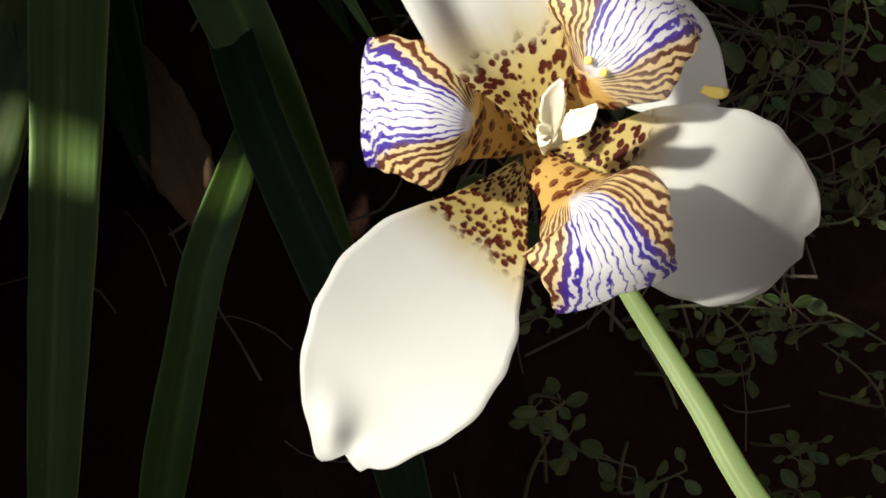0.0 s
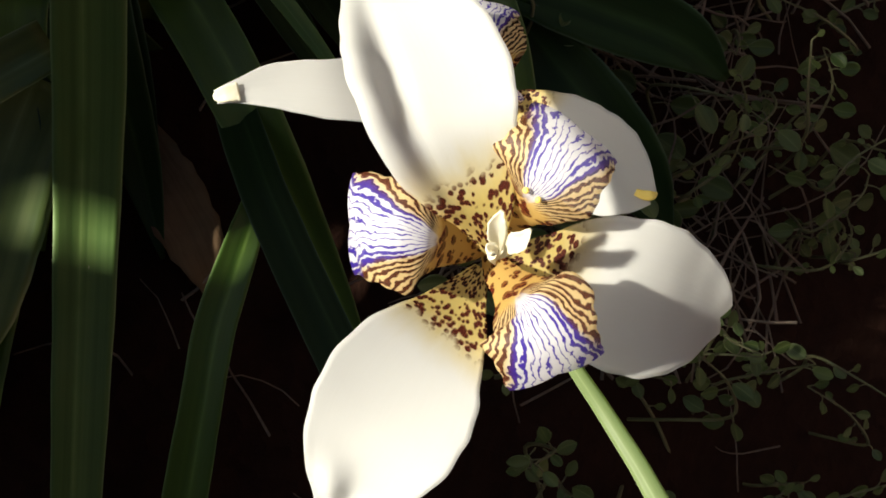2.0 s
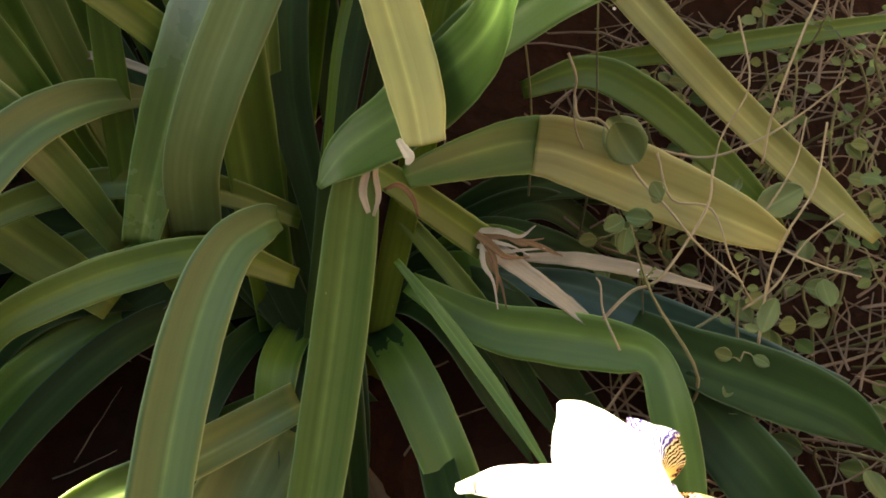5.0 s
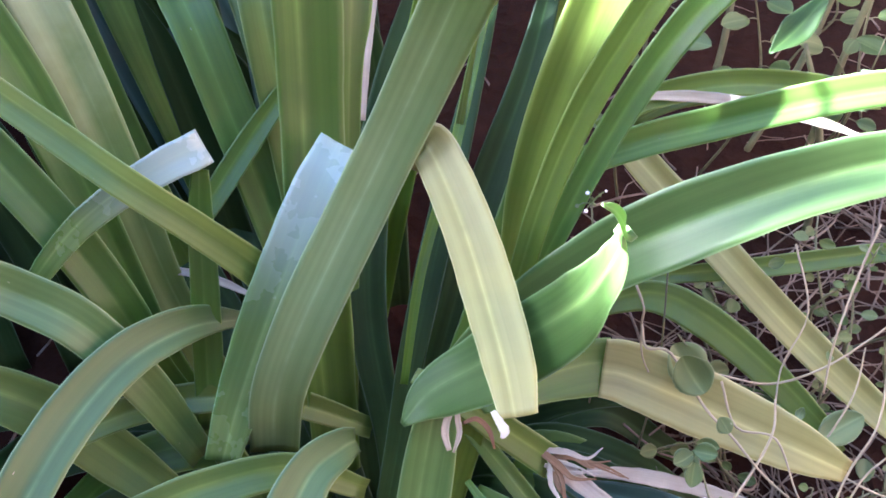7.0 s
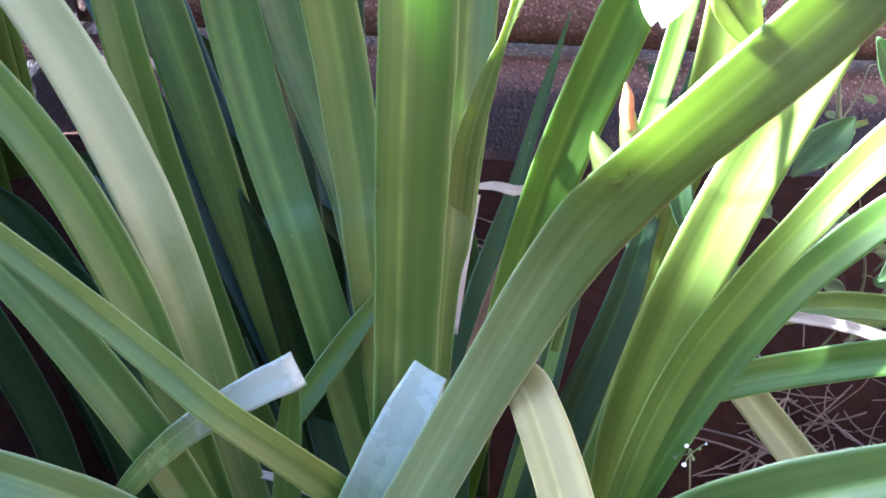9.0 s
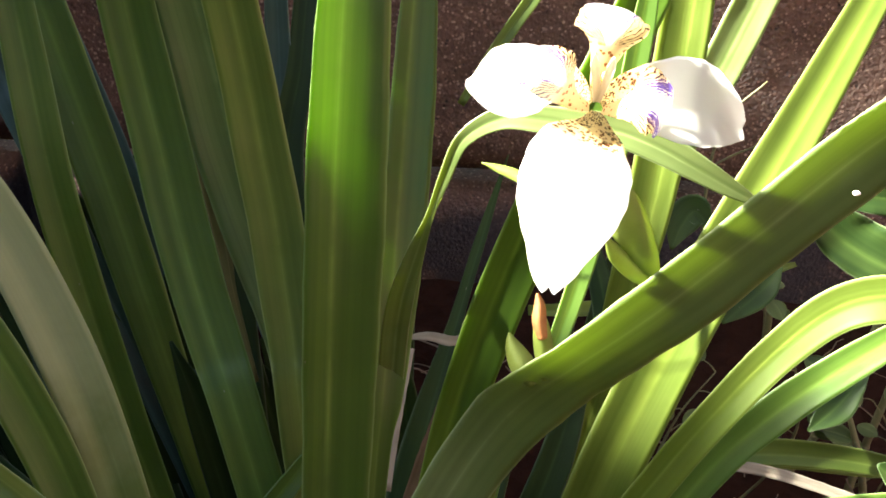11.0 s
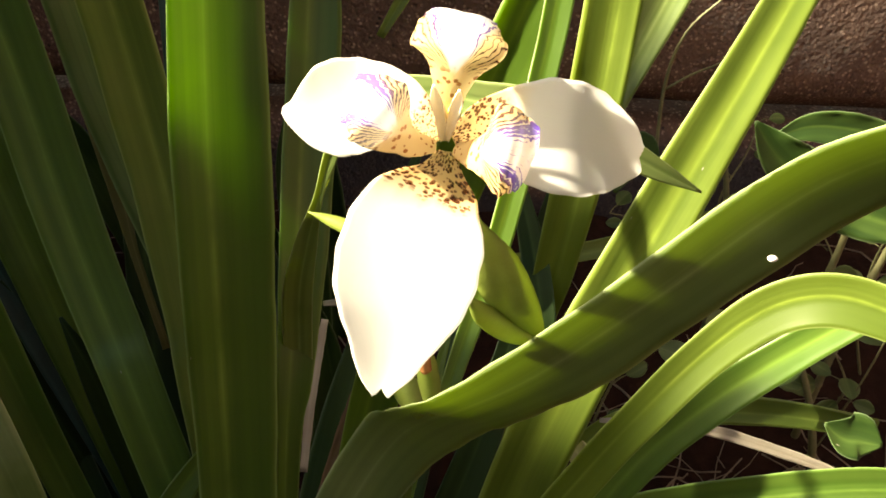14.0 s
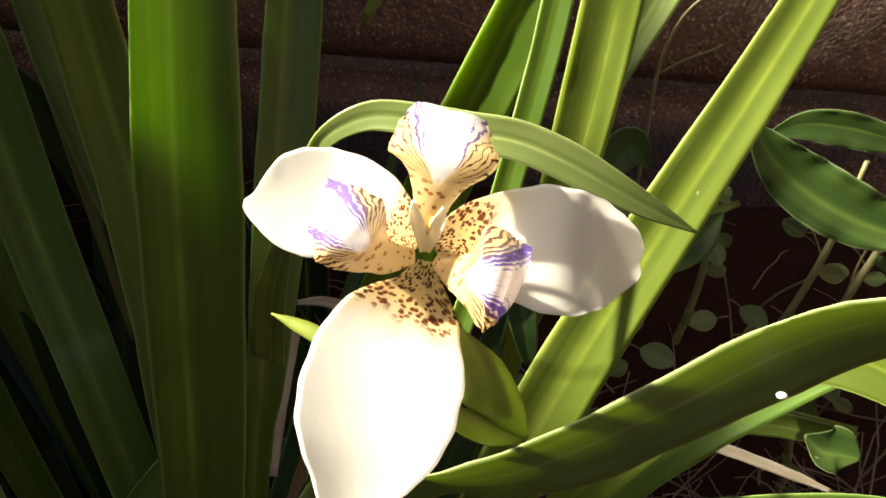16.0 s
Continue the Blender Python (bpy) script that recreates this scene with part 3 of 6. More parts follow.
blade("leaf", "green", "base", (-0.02, -0.37, 0.62), [(-0.1529, -0.084, 0.2842, 0.0165), (-0.162, -0.079, 0.3172, 0.0199), (-0.1781, -0.071, 0.3502, 0.0217), (-0.201, -0.0601, 0.3832, 0.0218), (-0.2308, -0.0463, 0.4162, 0.0203), (-0.2676, -0.0297, 0.4492, 0.0172), (-0.3112, -0.0101, 0.4822, 0.0125), (-0.3562, 0.0102, 0.5163, 0.01), (-0.4087, 0.0338, 0.5474, 0.0015)])
blade("leaf", "olive", "", (-0.02, -0.37, 0.62), [(-0.0974, -0.0699, 0.3328, 0.016), (-0.1008, -0.0728, 0.3445, 0.0161), (-0.1254, -0.078, 0.3755, 0.0146), (-0.1484, -0.078, 0.3974, 0.014), (-0.171, -0.0704, 0.4127, 0.0138), (-0.1941, -0.0628, 0.4281, 0.0132), (-0.2225, -0.0562, 0.4497, 0.0124), (-0.2533, -0.0493, 0.4715, 0.0099), (-0.2797, -0.0475, 0.4877, 0.0042)])
blade("leaf", "green", "broken", (-0.02, -0.37, 0.62), [(-0.1296, -0.0965, 0.2555, 0.0132), (-0.128, -0.0803, 0.2969, 0.0144), (-0.1261, -0.0694, 0.3322, 0.0133), (-0.1257, -0.0561, 0.3625, 0.0114), (-0.1243, -0.0482, 0.3823, 0.0077)])
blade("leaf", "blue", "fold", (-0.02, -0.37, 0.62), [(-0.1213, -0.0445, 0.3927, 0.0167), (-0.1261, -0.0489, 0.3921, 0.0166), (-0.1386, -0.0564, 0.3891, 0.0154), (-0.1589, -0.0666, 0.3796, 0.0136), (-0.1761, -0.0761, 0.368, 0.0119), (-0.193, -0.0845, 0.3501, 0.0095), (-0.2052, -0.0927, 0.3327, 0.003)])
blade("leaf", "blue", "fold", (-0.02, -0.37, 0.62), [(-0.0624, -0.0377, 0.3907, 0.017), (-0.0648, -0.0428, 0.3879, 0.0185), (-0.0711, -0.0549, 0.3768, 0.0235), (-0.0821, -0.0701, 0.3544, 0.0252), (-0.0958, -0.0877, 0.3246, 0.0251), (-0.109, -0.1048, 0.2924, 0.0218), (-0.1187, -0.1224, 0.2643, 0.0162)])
blade("leaf", "tan", "fold", (-0.02, -0.37, 0.62), [(-0.0289, -0.044, 0.3803, 0.0104), (-0.0263, -0.0455, 0.3909, 0.0153), (-0.0208, -0.0488, 0.398, 0.02), (-0.0122, -0.067, 0.3912, 0.0215), (-0.0033, -0.0954, 0.3834, 0.022), (0.0039, -0.1282, 0.3765, 0.0217), (0.0089, -0.1556, 0.3713, 0.0193), (0.0111, -0.1746, 0.3664, 0.0142)])
blade("scape", "scape", "fold", ((-0.02, -0.34, 0.66), (0.045, -0.45, 0.535)), [(-0.096, -0.11, 0.2558, 0.0238), (-0.0903, -0.1106, 0.2978, 0.0251), (-0.0793, -0.1007, 0.3283, 0.0262), (-0.0638, -0.083, 0.3568, 0.0269), (-0.0464, -0.0642, 0.3869, 0.0262), (-0.0301, -0.0518, 0.4189, 0.0265), (-0.0167, -0.0502, 0.4513, 0.0273), (-0.0064, -0.0604, 0.4828, 0.0272), (0.0023, -0.0789, 0.5129, 0.0278), (0.0119, -0.0995, 0.5419, 0.0262), (0.0255, -0.1156, 0.5711, 0.0240), (0.0442, -0.1237, 0.6013, 0.0216), (0.0659, -0.1289, 0.6321, 0.0204), (0.082, -0.1512, 0.6589, 0.0170)])
blade("leaf", "sage", "deep", (-0.02, -0.37, 0.62), [(-0.0142, -0.0963, 0.2908, 0.0136), (0.0152, -0.0979, 0.3357, 0.0228), (0.0491, -0.0966, 0.369, 0.0289), (0.0791, -0.1014, 0.3951, 0.0318), (0.1181, -0.1035, 0.417, 0.0272), (0.1588, -0.1018, 0.4282, 0.024), (0.1982, -0.1073, 0.4312, 0.0169)])
blade("leaf", "sage", "curl", (-0.02, -0.31, 0.71), [(-0.0318, -0.1362, 0.3113, 0.0027), (-0.019, -0.1306, 0.3243, 0.0216), (0.0029, -0.131, 0.343, 0.0309), (0.0237, -0.1348, 0.3669, 0.0324), (0.035, -0.1436, 0.3906, 0.0298), (0.0384, -0.1575, 0.4205, 0.0181), (0.0382, -0.1664, 0.4407, 0.0091), (0.0356, -0.1733, 0.4539, 0.0071), (0.0306, -0.178, 0.4636, 0.0047), (0.0255, -0.1813, 0.4686, 0.0009)])
blade("leaf", "green", "", (-0.02, -0.37, 0.62), [(0.0329, -0.0313, 0.3214, 0.0088), (0.0535, -0.0164, 0.3605, 0.0147), (0.0831, -0.0126, 0.3752, 0.0168), (0.1143, -0.0079, 0.3818, 0.0173), (0.1541, -0.0102, 0.396, 0.0175), (0.1946, -0.0142, 0.4083, 0.0171), (0.2365, -0.0226, 0.4156, 0.013)])
blade("leaf", "olive", "", (-0.02, -0.37, 0.62), [(0.0799, 0.059, 0.3353, 0.0099), (0.1083, 0.0662, 0.3523, 0.0138), (0.1491, 0.067, 0.3625, 0.0156), (0.1946, 0.0658, 0.363, 0.0146), (0.2401, 0.0608, 0.3591, 0.0097)])
blade("leaf", "sunlit_lime", "base", (0.03, -0.29, 0.69), [(0.0198, -0.0651, 0.3174, 0.0174), (0.0285, -0.0408, 0.3667, 0.0247), (0.0434, -0.0193, 0.416, 0.0279), (0.0638, 0.0019, 0.4653, 0.0278), (0.0888, 0.0253, 0.5146, 0.0252), (0.1176, 0.0536, 0.5639, 0.0209), (0.1493, 0.0893, 0.6132, 0.0157), (0.177, 0.1205, 0.6563, 0.0126), (0.2094, 0.1568, 0.6964, 0.0019)])
blade("leaf", "sunlit_lime", "", (-0.01, -0.28, 0.69), [(0.0163, -0.0892, 0.3305, 0.0104), (0.0299, -0.066, 0.3788, 0.0126), (0.0446, -0.0533, 0.4191, 0.0139), (0.0603, -0.0491, 0.4535, 0.0141), (0.0767, -0.0463, 0.4848, 0.014), (0.0927, -0.0436, 0.5109, 0.0145), (0.1071, -0.0437, 0.5294, 0.0159), (0.1208, -0.0478, 0.539, 0.0168), (0.1352, -0.0552, 0.5407, 0.0156), (0.1491, -0.0651, 0.5369, 0.0114), (0.1615, -0.0766, 0.5305, 0.0048)])
blade("leaf", "green", "", (-0.03, -0.33, 0.67), [(0.0226, -0.0788, 0.3274, 0.0107), (0.0532, -0.0518, 0.3923, 0.0128), (0.0802, -0.0355, 0.4386, 0.0147), (0.1051, -0.0281, 0.4692, 0.0154), (0.131, -0.024, 0.4939, 0.014), (0.1579, -0.0212, 0.5163, 0.0107)])
blade("leaf", "bright", "base", (0.03, -0.29, 0.69), [(-0.0348, 0.0077, 0.3467, 0.0177), (-0.0227, 0.036, 0.3976, 0.0231), (-0.0078, 0.0552, 0.4485, 0.0259), (0.0097, 0.0693, 0.4994, 0.0266), (0.0295, 0.0825, 0.5504, 0.0254), (0.0513, 0.0987, 0.6013, 0.0228), (0.0748, 0.1222, 0.6522, 0.0191), (0.098, 0.1453, 0.7025, 0.0153), (0.125, 0.1724, 0.7497, 0.0023)])
blade("leaf", "bright", "", (0.03, -0.29, 0.69), [(0.0023, -0.051, 0.4654, 0.0047), (0.0134, -0.0249, 0.4893, 0.0075), (0.0236, -0.0007, 0.5109, 0.0091), (0.031, 0.0182, 0.5337, 0.0097), (0.0405, 0.0461, 0.5675, 0.0105), (0.0464, 0.0681, 0.5942, 0.0105), (0.0512, 0.0889, 0.6192, 0.006)])
blade("leaf", "sunlit_lime", "base", (0.03, -0.29, 0.69), [(0.0515, 0.0604, 0.4083, 0.0133), (0.0598, 0.0733, 0.4501, 0.0191), (0.0665, 0.0867, 0.4919, 0.0229), (0.0716, 0.1004, 0.5337, 0.0248), (0.0753, 0.1146, 0.5756, 0.0247), (0.0775, 0.1291, 0.6174, 0.0227), (0.0781, 0.144, 0.6592, 0.0188), (0.0789, 0.1642, 0.7157, 0.015), (0.0799, 0.1878, 0.7692, 0.0023)])
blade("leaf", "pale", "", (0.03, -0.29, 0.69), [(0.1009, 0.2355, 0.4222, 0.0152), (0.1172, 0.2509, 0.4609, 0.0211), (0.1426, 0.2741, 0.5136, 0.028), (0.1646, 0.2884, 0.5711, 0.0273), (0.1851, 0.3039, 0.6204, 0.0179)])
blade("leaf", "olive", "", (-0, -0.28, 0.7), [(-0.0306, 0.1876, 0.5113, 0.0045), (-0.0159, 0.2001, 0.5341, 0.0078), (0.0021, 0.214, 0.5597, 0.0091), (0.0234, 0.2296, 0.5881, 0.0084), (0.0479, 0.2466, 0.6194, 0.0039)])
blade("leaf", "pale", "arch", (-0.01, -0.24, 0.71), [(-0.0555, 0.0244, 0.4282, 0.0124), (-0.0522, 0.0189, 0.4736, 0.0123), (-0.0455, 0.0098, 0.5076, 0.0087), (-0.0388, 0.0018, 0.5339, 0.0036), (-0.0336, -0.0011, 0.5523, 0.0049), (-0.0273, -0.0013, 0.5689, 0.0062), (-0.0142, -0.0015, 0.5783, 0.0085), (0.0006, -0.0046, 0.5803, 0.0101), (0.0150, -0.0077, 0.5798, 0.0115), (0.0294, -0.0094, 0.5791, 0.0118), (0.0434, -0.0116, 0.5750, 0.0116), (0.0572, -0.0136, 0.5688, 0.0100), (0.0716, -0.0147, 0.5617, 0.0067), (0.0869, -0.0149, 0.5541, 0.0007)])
blade("leaf", "sage", "broken", (0.01, -0.39, 0.53), [(-0.0151, -0.1221, 0.3118, 0.015), (-0.0172, -0.1294, 0.3037, 0.0201), (-0.02, -0.1382, 0.2863, 0.0234), (-0.0252, -0.1548, 0.255, 0.0254), (-0.0331, -0.1806, 0.2155, 0.0262), (-0.0422, -0.2133, 0.1783, 0.0255), (-0.051, -0.2524, 0.1478, 0.024), (-0.0596, -0.2954, 0.1213, 0.0221), (-0.0686, -0.3396, 0.0939, 0.0191), (-0.0781, -0.3847, 0.0637, 0.0144)])
blade("leaf", "sage", "arch", (0.02, -0.4, 0.55), [(-0.0545, -0.1159, 0.2733, 0.0116), (-0.0613, -0.1234, 0.2771, 0.0183), (-0.0748, -0.1374, 0.2756, 0.023), (-0.0866, -0.1649, 0.2628, 0.0266), (-0.0968, -0.2047, 0.2386, 0.0271), (-0.1024, -0.2438, 0.2152, 0.0263), (-0.1054, -0.2822, 0.1926, 0.0227), (-0.1085, -0.3184, 0.1653, 0.0114)])
blade("leaf", "olive", "arch", (-0.02, -0.38, 0.59), [(-0.0516, -0.1128, 0.2267, 0.0105), (-0.0855, -0.1196, 0.2538, 0.0166), (-0.123, -0.1335, 0.2592, 0.0197), (-0.1542, -0.1479, 0.2574, 0.0187), (-0.1761, -0.1592, 0.2519, 0.0159), (-0.1932, -0.1683, 0.2346, 0.0151), (-0.211, -0.1794, 0.2082, 0.008)])
blade("leaf", "sage", "arch", (-0.02, -0.38, 0.59), [(-0.1116, -0.0671, 0.3061, 0.0066), (-0.1321, -0.0825, 0.318, 0.0174), (-0.1539, -0.1055, 0.3221, 0.0215), (-0.1726, -0.1325, 0.315, 0.0231), (-0.187, -0.1648, 0.3028, 0.0231), (-0.198, -0.1957, 0.2851, 0.0202)])
blade("leaf", "olive", "", (-0.02, -0.38, 0.59), [(-0.0494, -0.0848, 0.241, 0.0108), (-0.0879, -0.0874, 0.2651, 0.0149), (-0.1282, -0.0908, 0.274, 0.0156), (-0.161, -0.1005, 0.2768, 0.0153), (-0.1895, -0.1156, 0.2743, 0.0128), (-0.2165, -0.135, 0.2675, 0.0078)])
blade("leaf", "sage", "", (-0.02, -0.37, 0.62), [(-0.1336, -0.1058, 0.2446, 0.0143), (-0.1514, -0.1047, 0.2984, 0.02), (-0.1728, -0.1003, 0.3329, 0.022), (-0.1983, -0.0972, 0.3506, 0.0219), (-0.2242, -0.1003, 0.3688, 0.0201), (-0.2619, -0.1004, 0.3824, 0.0159), (-0.2944, -0.1022, 0.3866, 0.0067)])
blade("leaf", "olive", "", (-0.02, -0.37, 0.62), [(-0.1473, -0.1114, 0.2073, 0.0179), (-0.1769, -0.1011, 0.2331, 0.0263), (-0.2059, -0.0946, 0.2621, 0.0283), (-0.2352, -0.0945, 0.2838, 0.0259), (-0.2702, -0.0951, 0.2969, 0.0229), (-0.3084, -0.0994, 0.3056, 0.013)])
blade("leaf", "green", "bend", (-0.02, -0.37, 0.62), [(0.0046, -0.1054, 0.2872, 0.0108), (0.0217, -0.0964, 0.286, 0.0176), (0.0426, -0.0852, 0.283, 0.0243), (0.0611, -0.0774, 0.2805, 0.0288), (0.0741, -0.0744, 0.2784, 0.0302)])
blade("leaf", "tan", "bend", (-0.02, -0.37, 0.62), [(0.0688, -0.0765, 0.2803, 0.0297), (0.081, -0.0797, 0.2802, 0.0322), (0.1029, -0.0887, 0.2769, 0.0342), (0.1275, -0.0985, 0.2713, 0.0328), (0.1622, -0.1132, 0.2634, 0.0252), (0.1874, -0.1216, 0.2549, 0.0112)])
blade("leaf", "olive", "bend", (-0.02, -0.37, 0.62), [(0.0652, -0.042, 0.2877, 0.0091), (0.0957, -0.0449, 0.3008, 0.0166), (0.1208, -0.0562, 0.2965, 0.0187), (0.1502, -0.0721, 0.2795, 0.0175), (0.1796, -0.0918, 0.2582, 0.0129), (0.1943, -0.1033, 0.2458, 0.0044)])
blade("leaf", "tan", "", (-0.02, -0.37, 0.62), [(0.0811, 0.0537, 0.3446, 0.0117), (0.1046, 0.0266, 0.3297, 0.0185), (0.1423, -0.022, 0.3061, 0.0189), (0.1779, -0.0576, 0.282, 0.0185), (0.2146, -0.0911, 0.2605, 0.0158), (0.2381, -0.1156, 0.2486, 0.0057)])
blade("leaf", "olive", "", (-0.02, -0.37, 0.62), [(0.0966, -0.0095, 0.2806, 0.0077), (0.1527, -0.0111, 0.2886, 0.0115), (0.2226, -0.0068, 0.2964, 0.0115), (0.2799, -0.0031, 0.303, 0.0064)])
blade("leaf", "green", "bend", (0.02, -0.4, 0.55), [(0.005, -0.1095, 0.2179, 0.0114), (0.043, -0.1355, 0.2142, 0.0235), (0.0754, -0.1455, 0.2157, 0.0276), (0.104, -0.1553, 0.2195, 0.0255), (0.121, -0.1639, 0.2194, 0.0178), (0.1273, -0.187, 0.2077, 0.0208), (0.1315, -0.2131, 0.1886, 0.0197), (0.1336, -0.2476, 0.1631, 0.0107)])
blade("leaf", "green", "", (0.02, -0.4, 0.55), [(-0.0009, -0.1237, 0.2506, 0.0032), (0.0161, -0.1487, 0.2459, 0.0062), (0.0323, -0.1707, 0.2371, 0.0071), (0.0481, -0.1933, 0.2278, 0.006), (0.0654, -0.2205, 0.2152, 0.002)])
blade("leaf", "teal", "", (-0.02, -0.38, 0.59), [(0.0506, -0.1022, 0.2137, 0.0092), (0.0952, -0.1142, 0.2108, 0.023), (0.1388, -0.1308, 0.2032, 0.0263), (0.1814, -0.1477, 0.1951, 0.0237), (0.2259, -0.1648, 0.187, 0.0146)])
blade("leaf", "olive", "broken", (-0.02, -0.38, 0.59), [(-0.027, -0.0983, 0.2998, 0.008), (-0.0056, -0.1038, 0.2881, 0.0129), (0.0167, -0.1082, 0.2703, 0.016), (0.0433, -0.1093, 0.2448, 0.0173)])
blade("dry_leaf", "dry", "", (-0.02, -0.38, 0.59), [(0.0397, -0.1061, 0.2464, 0.0104), (0.0635, -0.1221, 0.237, 0.0086), (0.0828, -0.1355, 0.2285, 0.0074), (0.0998, -0.1474, 0.2201, 0.0034)])
blade("dry_leaf", "dry", "", (-0.02, -0.38, 0.59), [(0.0648, -0.1005, 0.2248, 0.0042), (0.091, -0.1049, 0.2273, 0.0078), (0.1226, -0.1127, 0.2265, 0.0071), (0.1596, -0.1235, 0.2231, 0.0024)])
blade("leaf", "olive", "", (-0.02, -0.38, 0.59), [(0.0014, -0.0851, 0.2432, 0.0084), (0.0193, -0.1002, 0.2287, 0.0108), (0.0372, -0.1157, 0.2137, 0.0102), (0.0491, -0.1239, 0.2058, 0.003)])
blade("leaf", "dark", "", (0.02, -0.39, 0.49), [(0.0122, -0.1593, 0.1649, 0.0144), (0.0169, -0.1862, 0.1674, 0.0182), (0.0244, -0.2272, 0.1744, 0.0191), (0.037, -0.2699, 0.17, 0.0192), (0.0497, -0.3079, 0.1618, 0.0195), (0.0602, -0.3468, 0.1507, 0.0203), (0.0684, -0.3893, 0.1355, 0.0152)])
blade("leaf", "green", "", (0.02, -0.39, 0.49), [(0.0224, -0.2113, 0.1382, 0.0123), (0.0085, -0.243, 0.1345, 0.0168), (-0.0023, -0.2678, 0.1286, 0.018), (-0.0116, -0.2976, 0.1159, 0.018), (-0.0256, -0.3418, 0.0915, 0.0192), (-0.0356, -0.3811, 0.0698, 0.0122)])
blade("leaf", "green", "", (0.01, -0.4, 0.53), [(-0.0602, -0.157, 0.1529, 0.0168), (-0.0841, -0.2059, 0.1373, 0.0286), (-0.1006, -0.2517, 0.1213, 0.0314), (-0.1124, -0.3025, 0.1046, 0.0253)])
blade("leaf", "olive", "", (0.02, -0.4, 0.55), [(-0.0433, -0.1378, 0.1741, 0.0106), (-0.0926, -0.159, 0.1667, 0.0156), (-0.1359, -0.1801, 0.1537, 0.0143), (-0.1781, -0.1989, 0.1425, 0.0068)])
blade("dry_leaf", "brown", "", (0.02, -0.4, 0.55), [(-0.0409, -0.1578, 0.1469, 0.0121), (-0.0242, -0.1869, 0.1353, 0.0286), (-0.0098, -0.217, 0.1216, 0.0282), (-0.0014, -0.2421, 0.106, 0.0117)])
blade("dry_leaf", "brown", "", (0.02, -0.39, 0.49), [(-0.0141, -0.1496, 0.0967, 0.0112), (-0.0038, -0.1725, 0.0966, 0.0221), (0.0002, -0.2016, 0.0927, 0.0191), (-0.0025, -0.2244, 0.084, 0.0055)])
blade("dry_leaf", "dry", "", (-0.02, -0.37, 0.62), [(0.0944, 0.0644, 0.3543, 0.0026), (0.1264, 0.0626, 0.3566, 0.0065), (0.1603, 0.0552, 0.3571, 0.0064), (0.1999, 0.0431, 0.3525, 0.0057), (0.2254, 0.0368, 0.3463, 0.0019)])
blade("dry_leaf", "dry", "", (-0.02, -0.37, 0.62), [(-0.1819, -0.0375, 0.3056, 0.0018), (-0.1659, -0.0358, 0.3082, 0.0038), (-0.1454, -0.0365, 0.3082, 0.0041), (-0.1278, -0.0399, 0.305, 0.0044), (-0.1102, -0.0454, 0.2995, 0.0023)])
blade("dry_leaf", "dry", "", (-0.03, -0.32, 0.68), [(-0.0512, 0.0749, 0.4204, 0.0024), (-0.0391, 0.076, 0.4212, 0.0049), (-0.0268, 0.0755, 0.4194, 0.0055), (-0.0171, 0.0794, 0.4212, 0.0018)])
blade("dry_leaf", "dry", "", (-0.03, -0.32, 0.68), [(-0.0477, 0.056, 0.4274, 0.0035), (-0.0505, 0.0422, 0.412, 0.0046), (-0.0526, 0.0287, 0.397, 0.0046), (-0.0548, 0.0111, 0.371, 0.0034)])
blade("dry_leaf", "brown", "", (-0.03, -0.32, 0.68), [(-0.027, 0.0622, 0.4065, 0.0024), (-0.0302, 0.0488, 0.3938, 0.0066), (-0.0383, 0.0317, 0.373, 0.0077), (-0.0492, 0.0101, 0.3449, 0.0047)])
# inner leaves with the shade of the gaps put into a dark base colour
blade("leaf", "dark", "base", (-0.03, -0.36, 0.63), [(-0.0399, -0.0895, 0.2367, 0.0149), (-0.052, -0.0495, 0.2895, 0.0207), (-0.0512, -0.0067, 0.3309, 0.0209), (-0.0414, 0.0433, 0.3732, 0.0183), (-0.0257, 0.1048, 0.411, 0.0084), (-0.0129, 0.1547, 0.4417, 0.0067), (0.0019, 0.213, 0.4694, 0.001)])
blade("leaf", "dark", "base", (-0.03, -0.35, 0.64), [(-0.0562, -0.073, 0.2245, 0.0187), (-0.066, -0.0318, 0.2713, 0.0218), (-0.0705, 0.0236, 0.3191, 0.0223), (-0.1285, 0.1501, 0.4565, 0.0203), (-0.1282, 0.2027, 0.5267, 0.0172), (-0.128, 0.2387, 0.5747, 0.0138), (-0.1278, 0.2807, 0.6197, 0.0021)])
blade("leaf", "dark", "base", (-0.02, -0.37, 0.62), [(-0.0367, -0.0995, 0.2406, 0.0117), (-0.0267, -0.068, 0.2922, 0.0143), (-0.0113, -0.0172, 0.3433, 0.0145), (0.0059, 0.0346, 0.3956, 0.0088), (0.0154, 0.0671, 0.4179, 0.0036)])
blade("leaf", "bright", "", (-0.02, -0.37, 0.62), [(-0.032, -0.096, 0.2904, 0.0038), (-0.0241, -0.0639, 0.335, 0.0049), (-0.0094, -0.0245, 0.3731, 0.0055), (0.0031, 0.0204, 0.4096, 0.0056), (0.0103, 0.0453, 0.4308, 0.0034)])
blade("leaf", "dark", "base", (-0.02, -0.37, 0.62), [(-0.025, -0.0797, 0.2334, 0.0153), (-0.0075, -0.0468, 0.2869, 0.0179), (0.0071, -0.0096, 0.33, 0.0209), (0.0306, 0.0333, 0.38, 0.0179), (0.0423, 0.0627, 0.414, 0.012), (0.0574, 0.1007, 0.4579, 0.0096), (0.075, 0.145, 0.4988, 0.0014)])
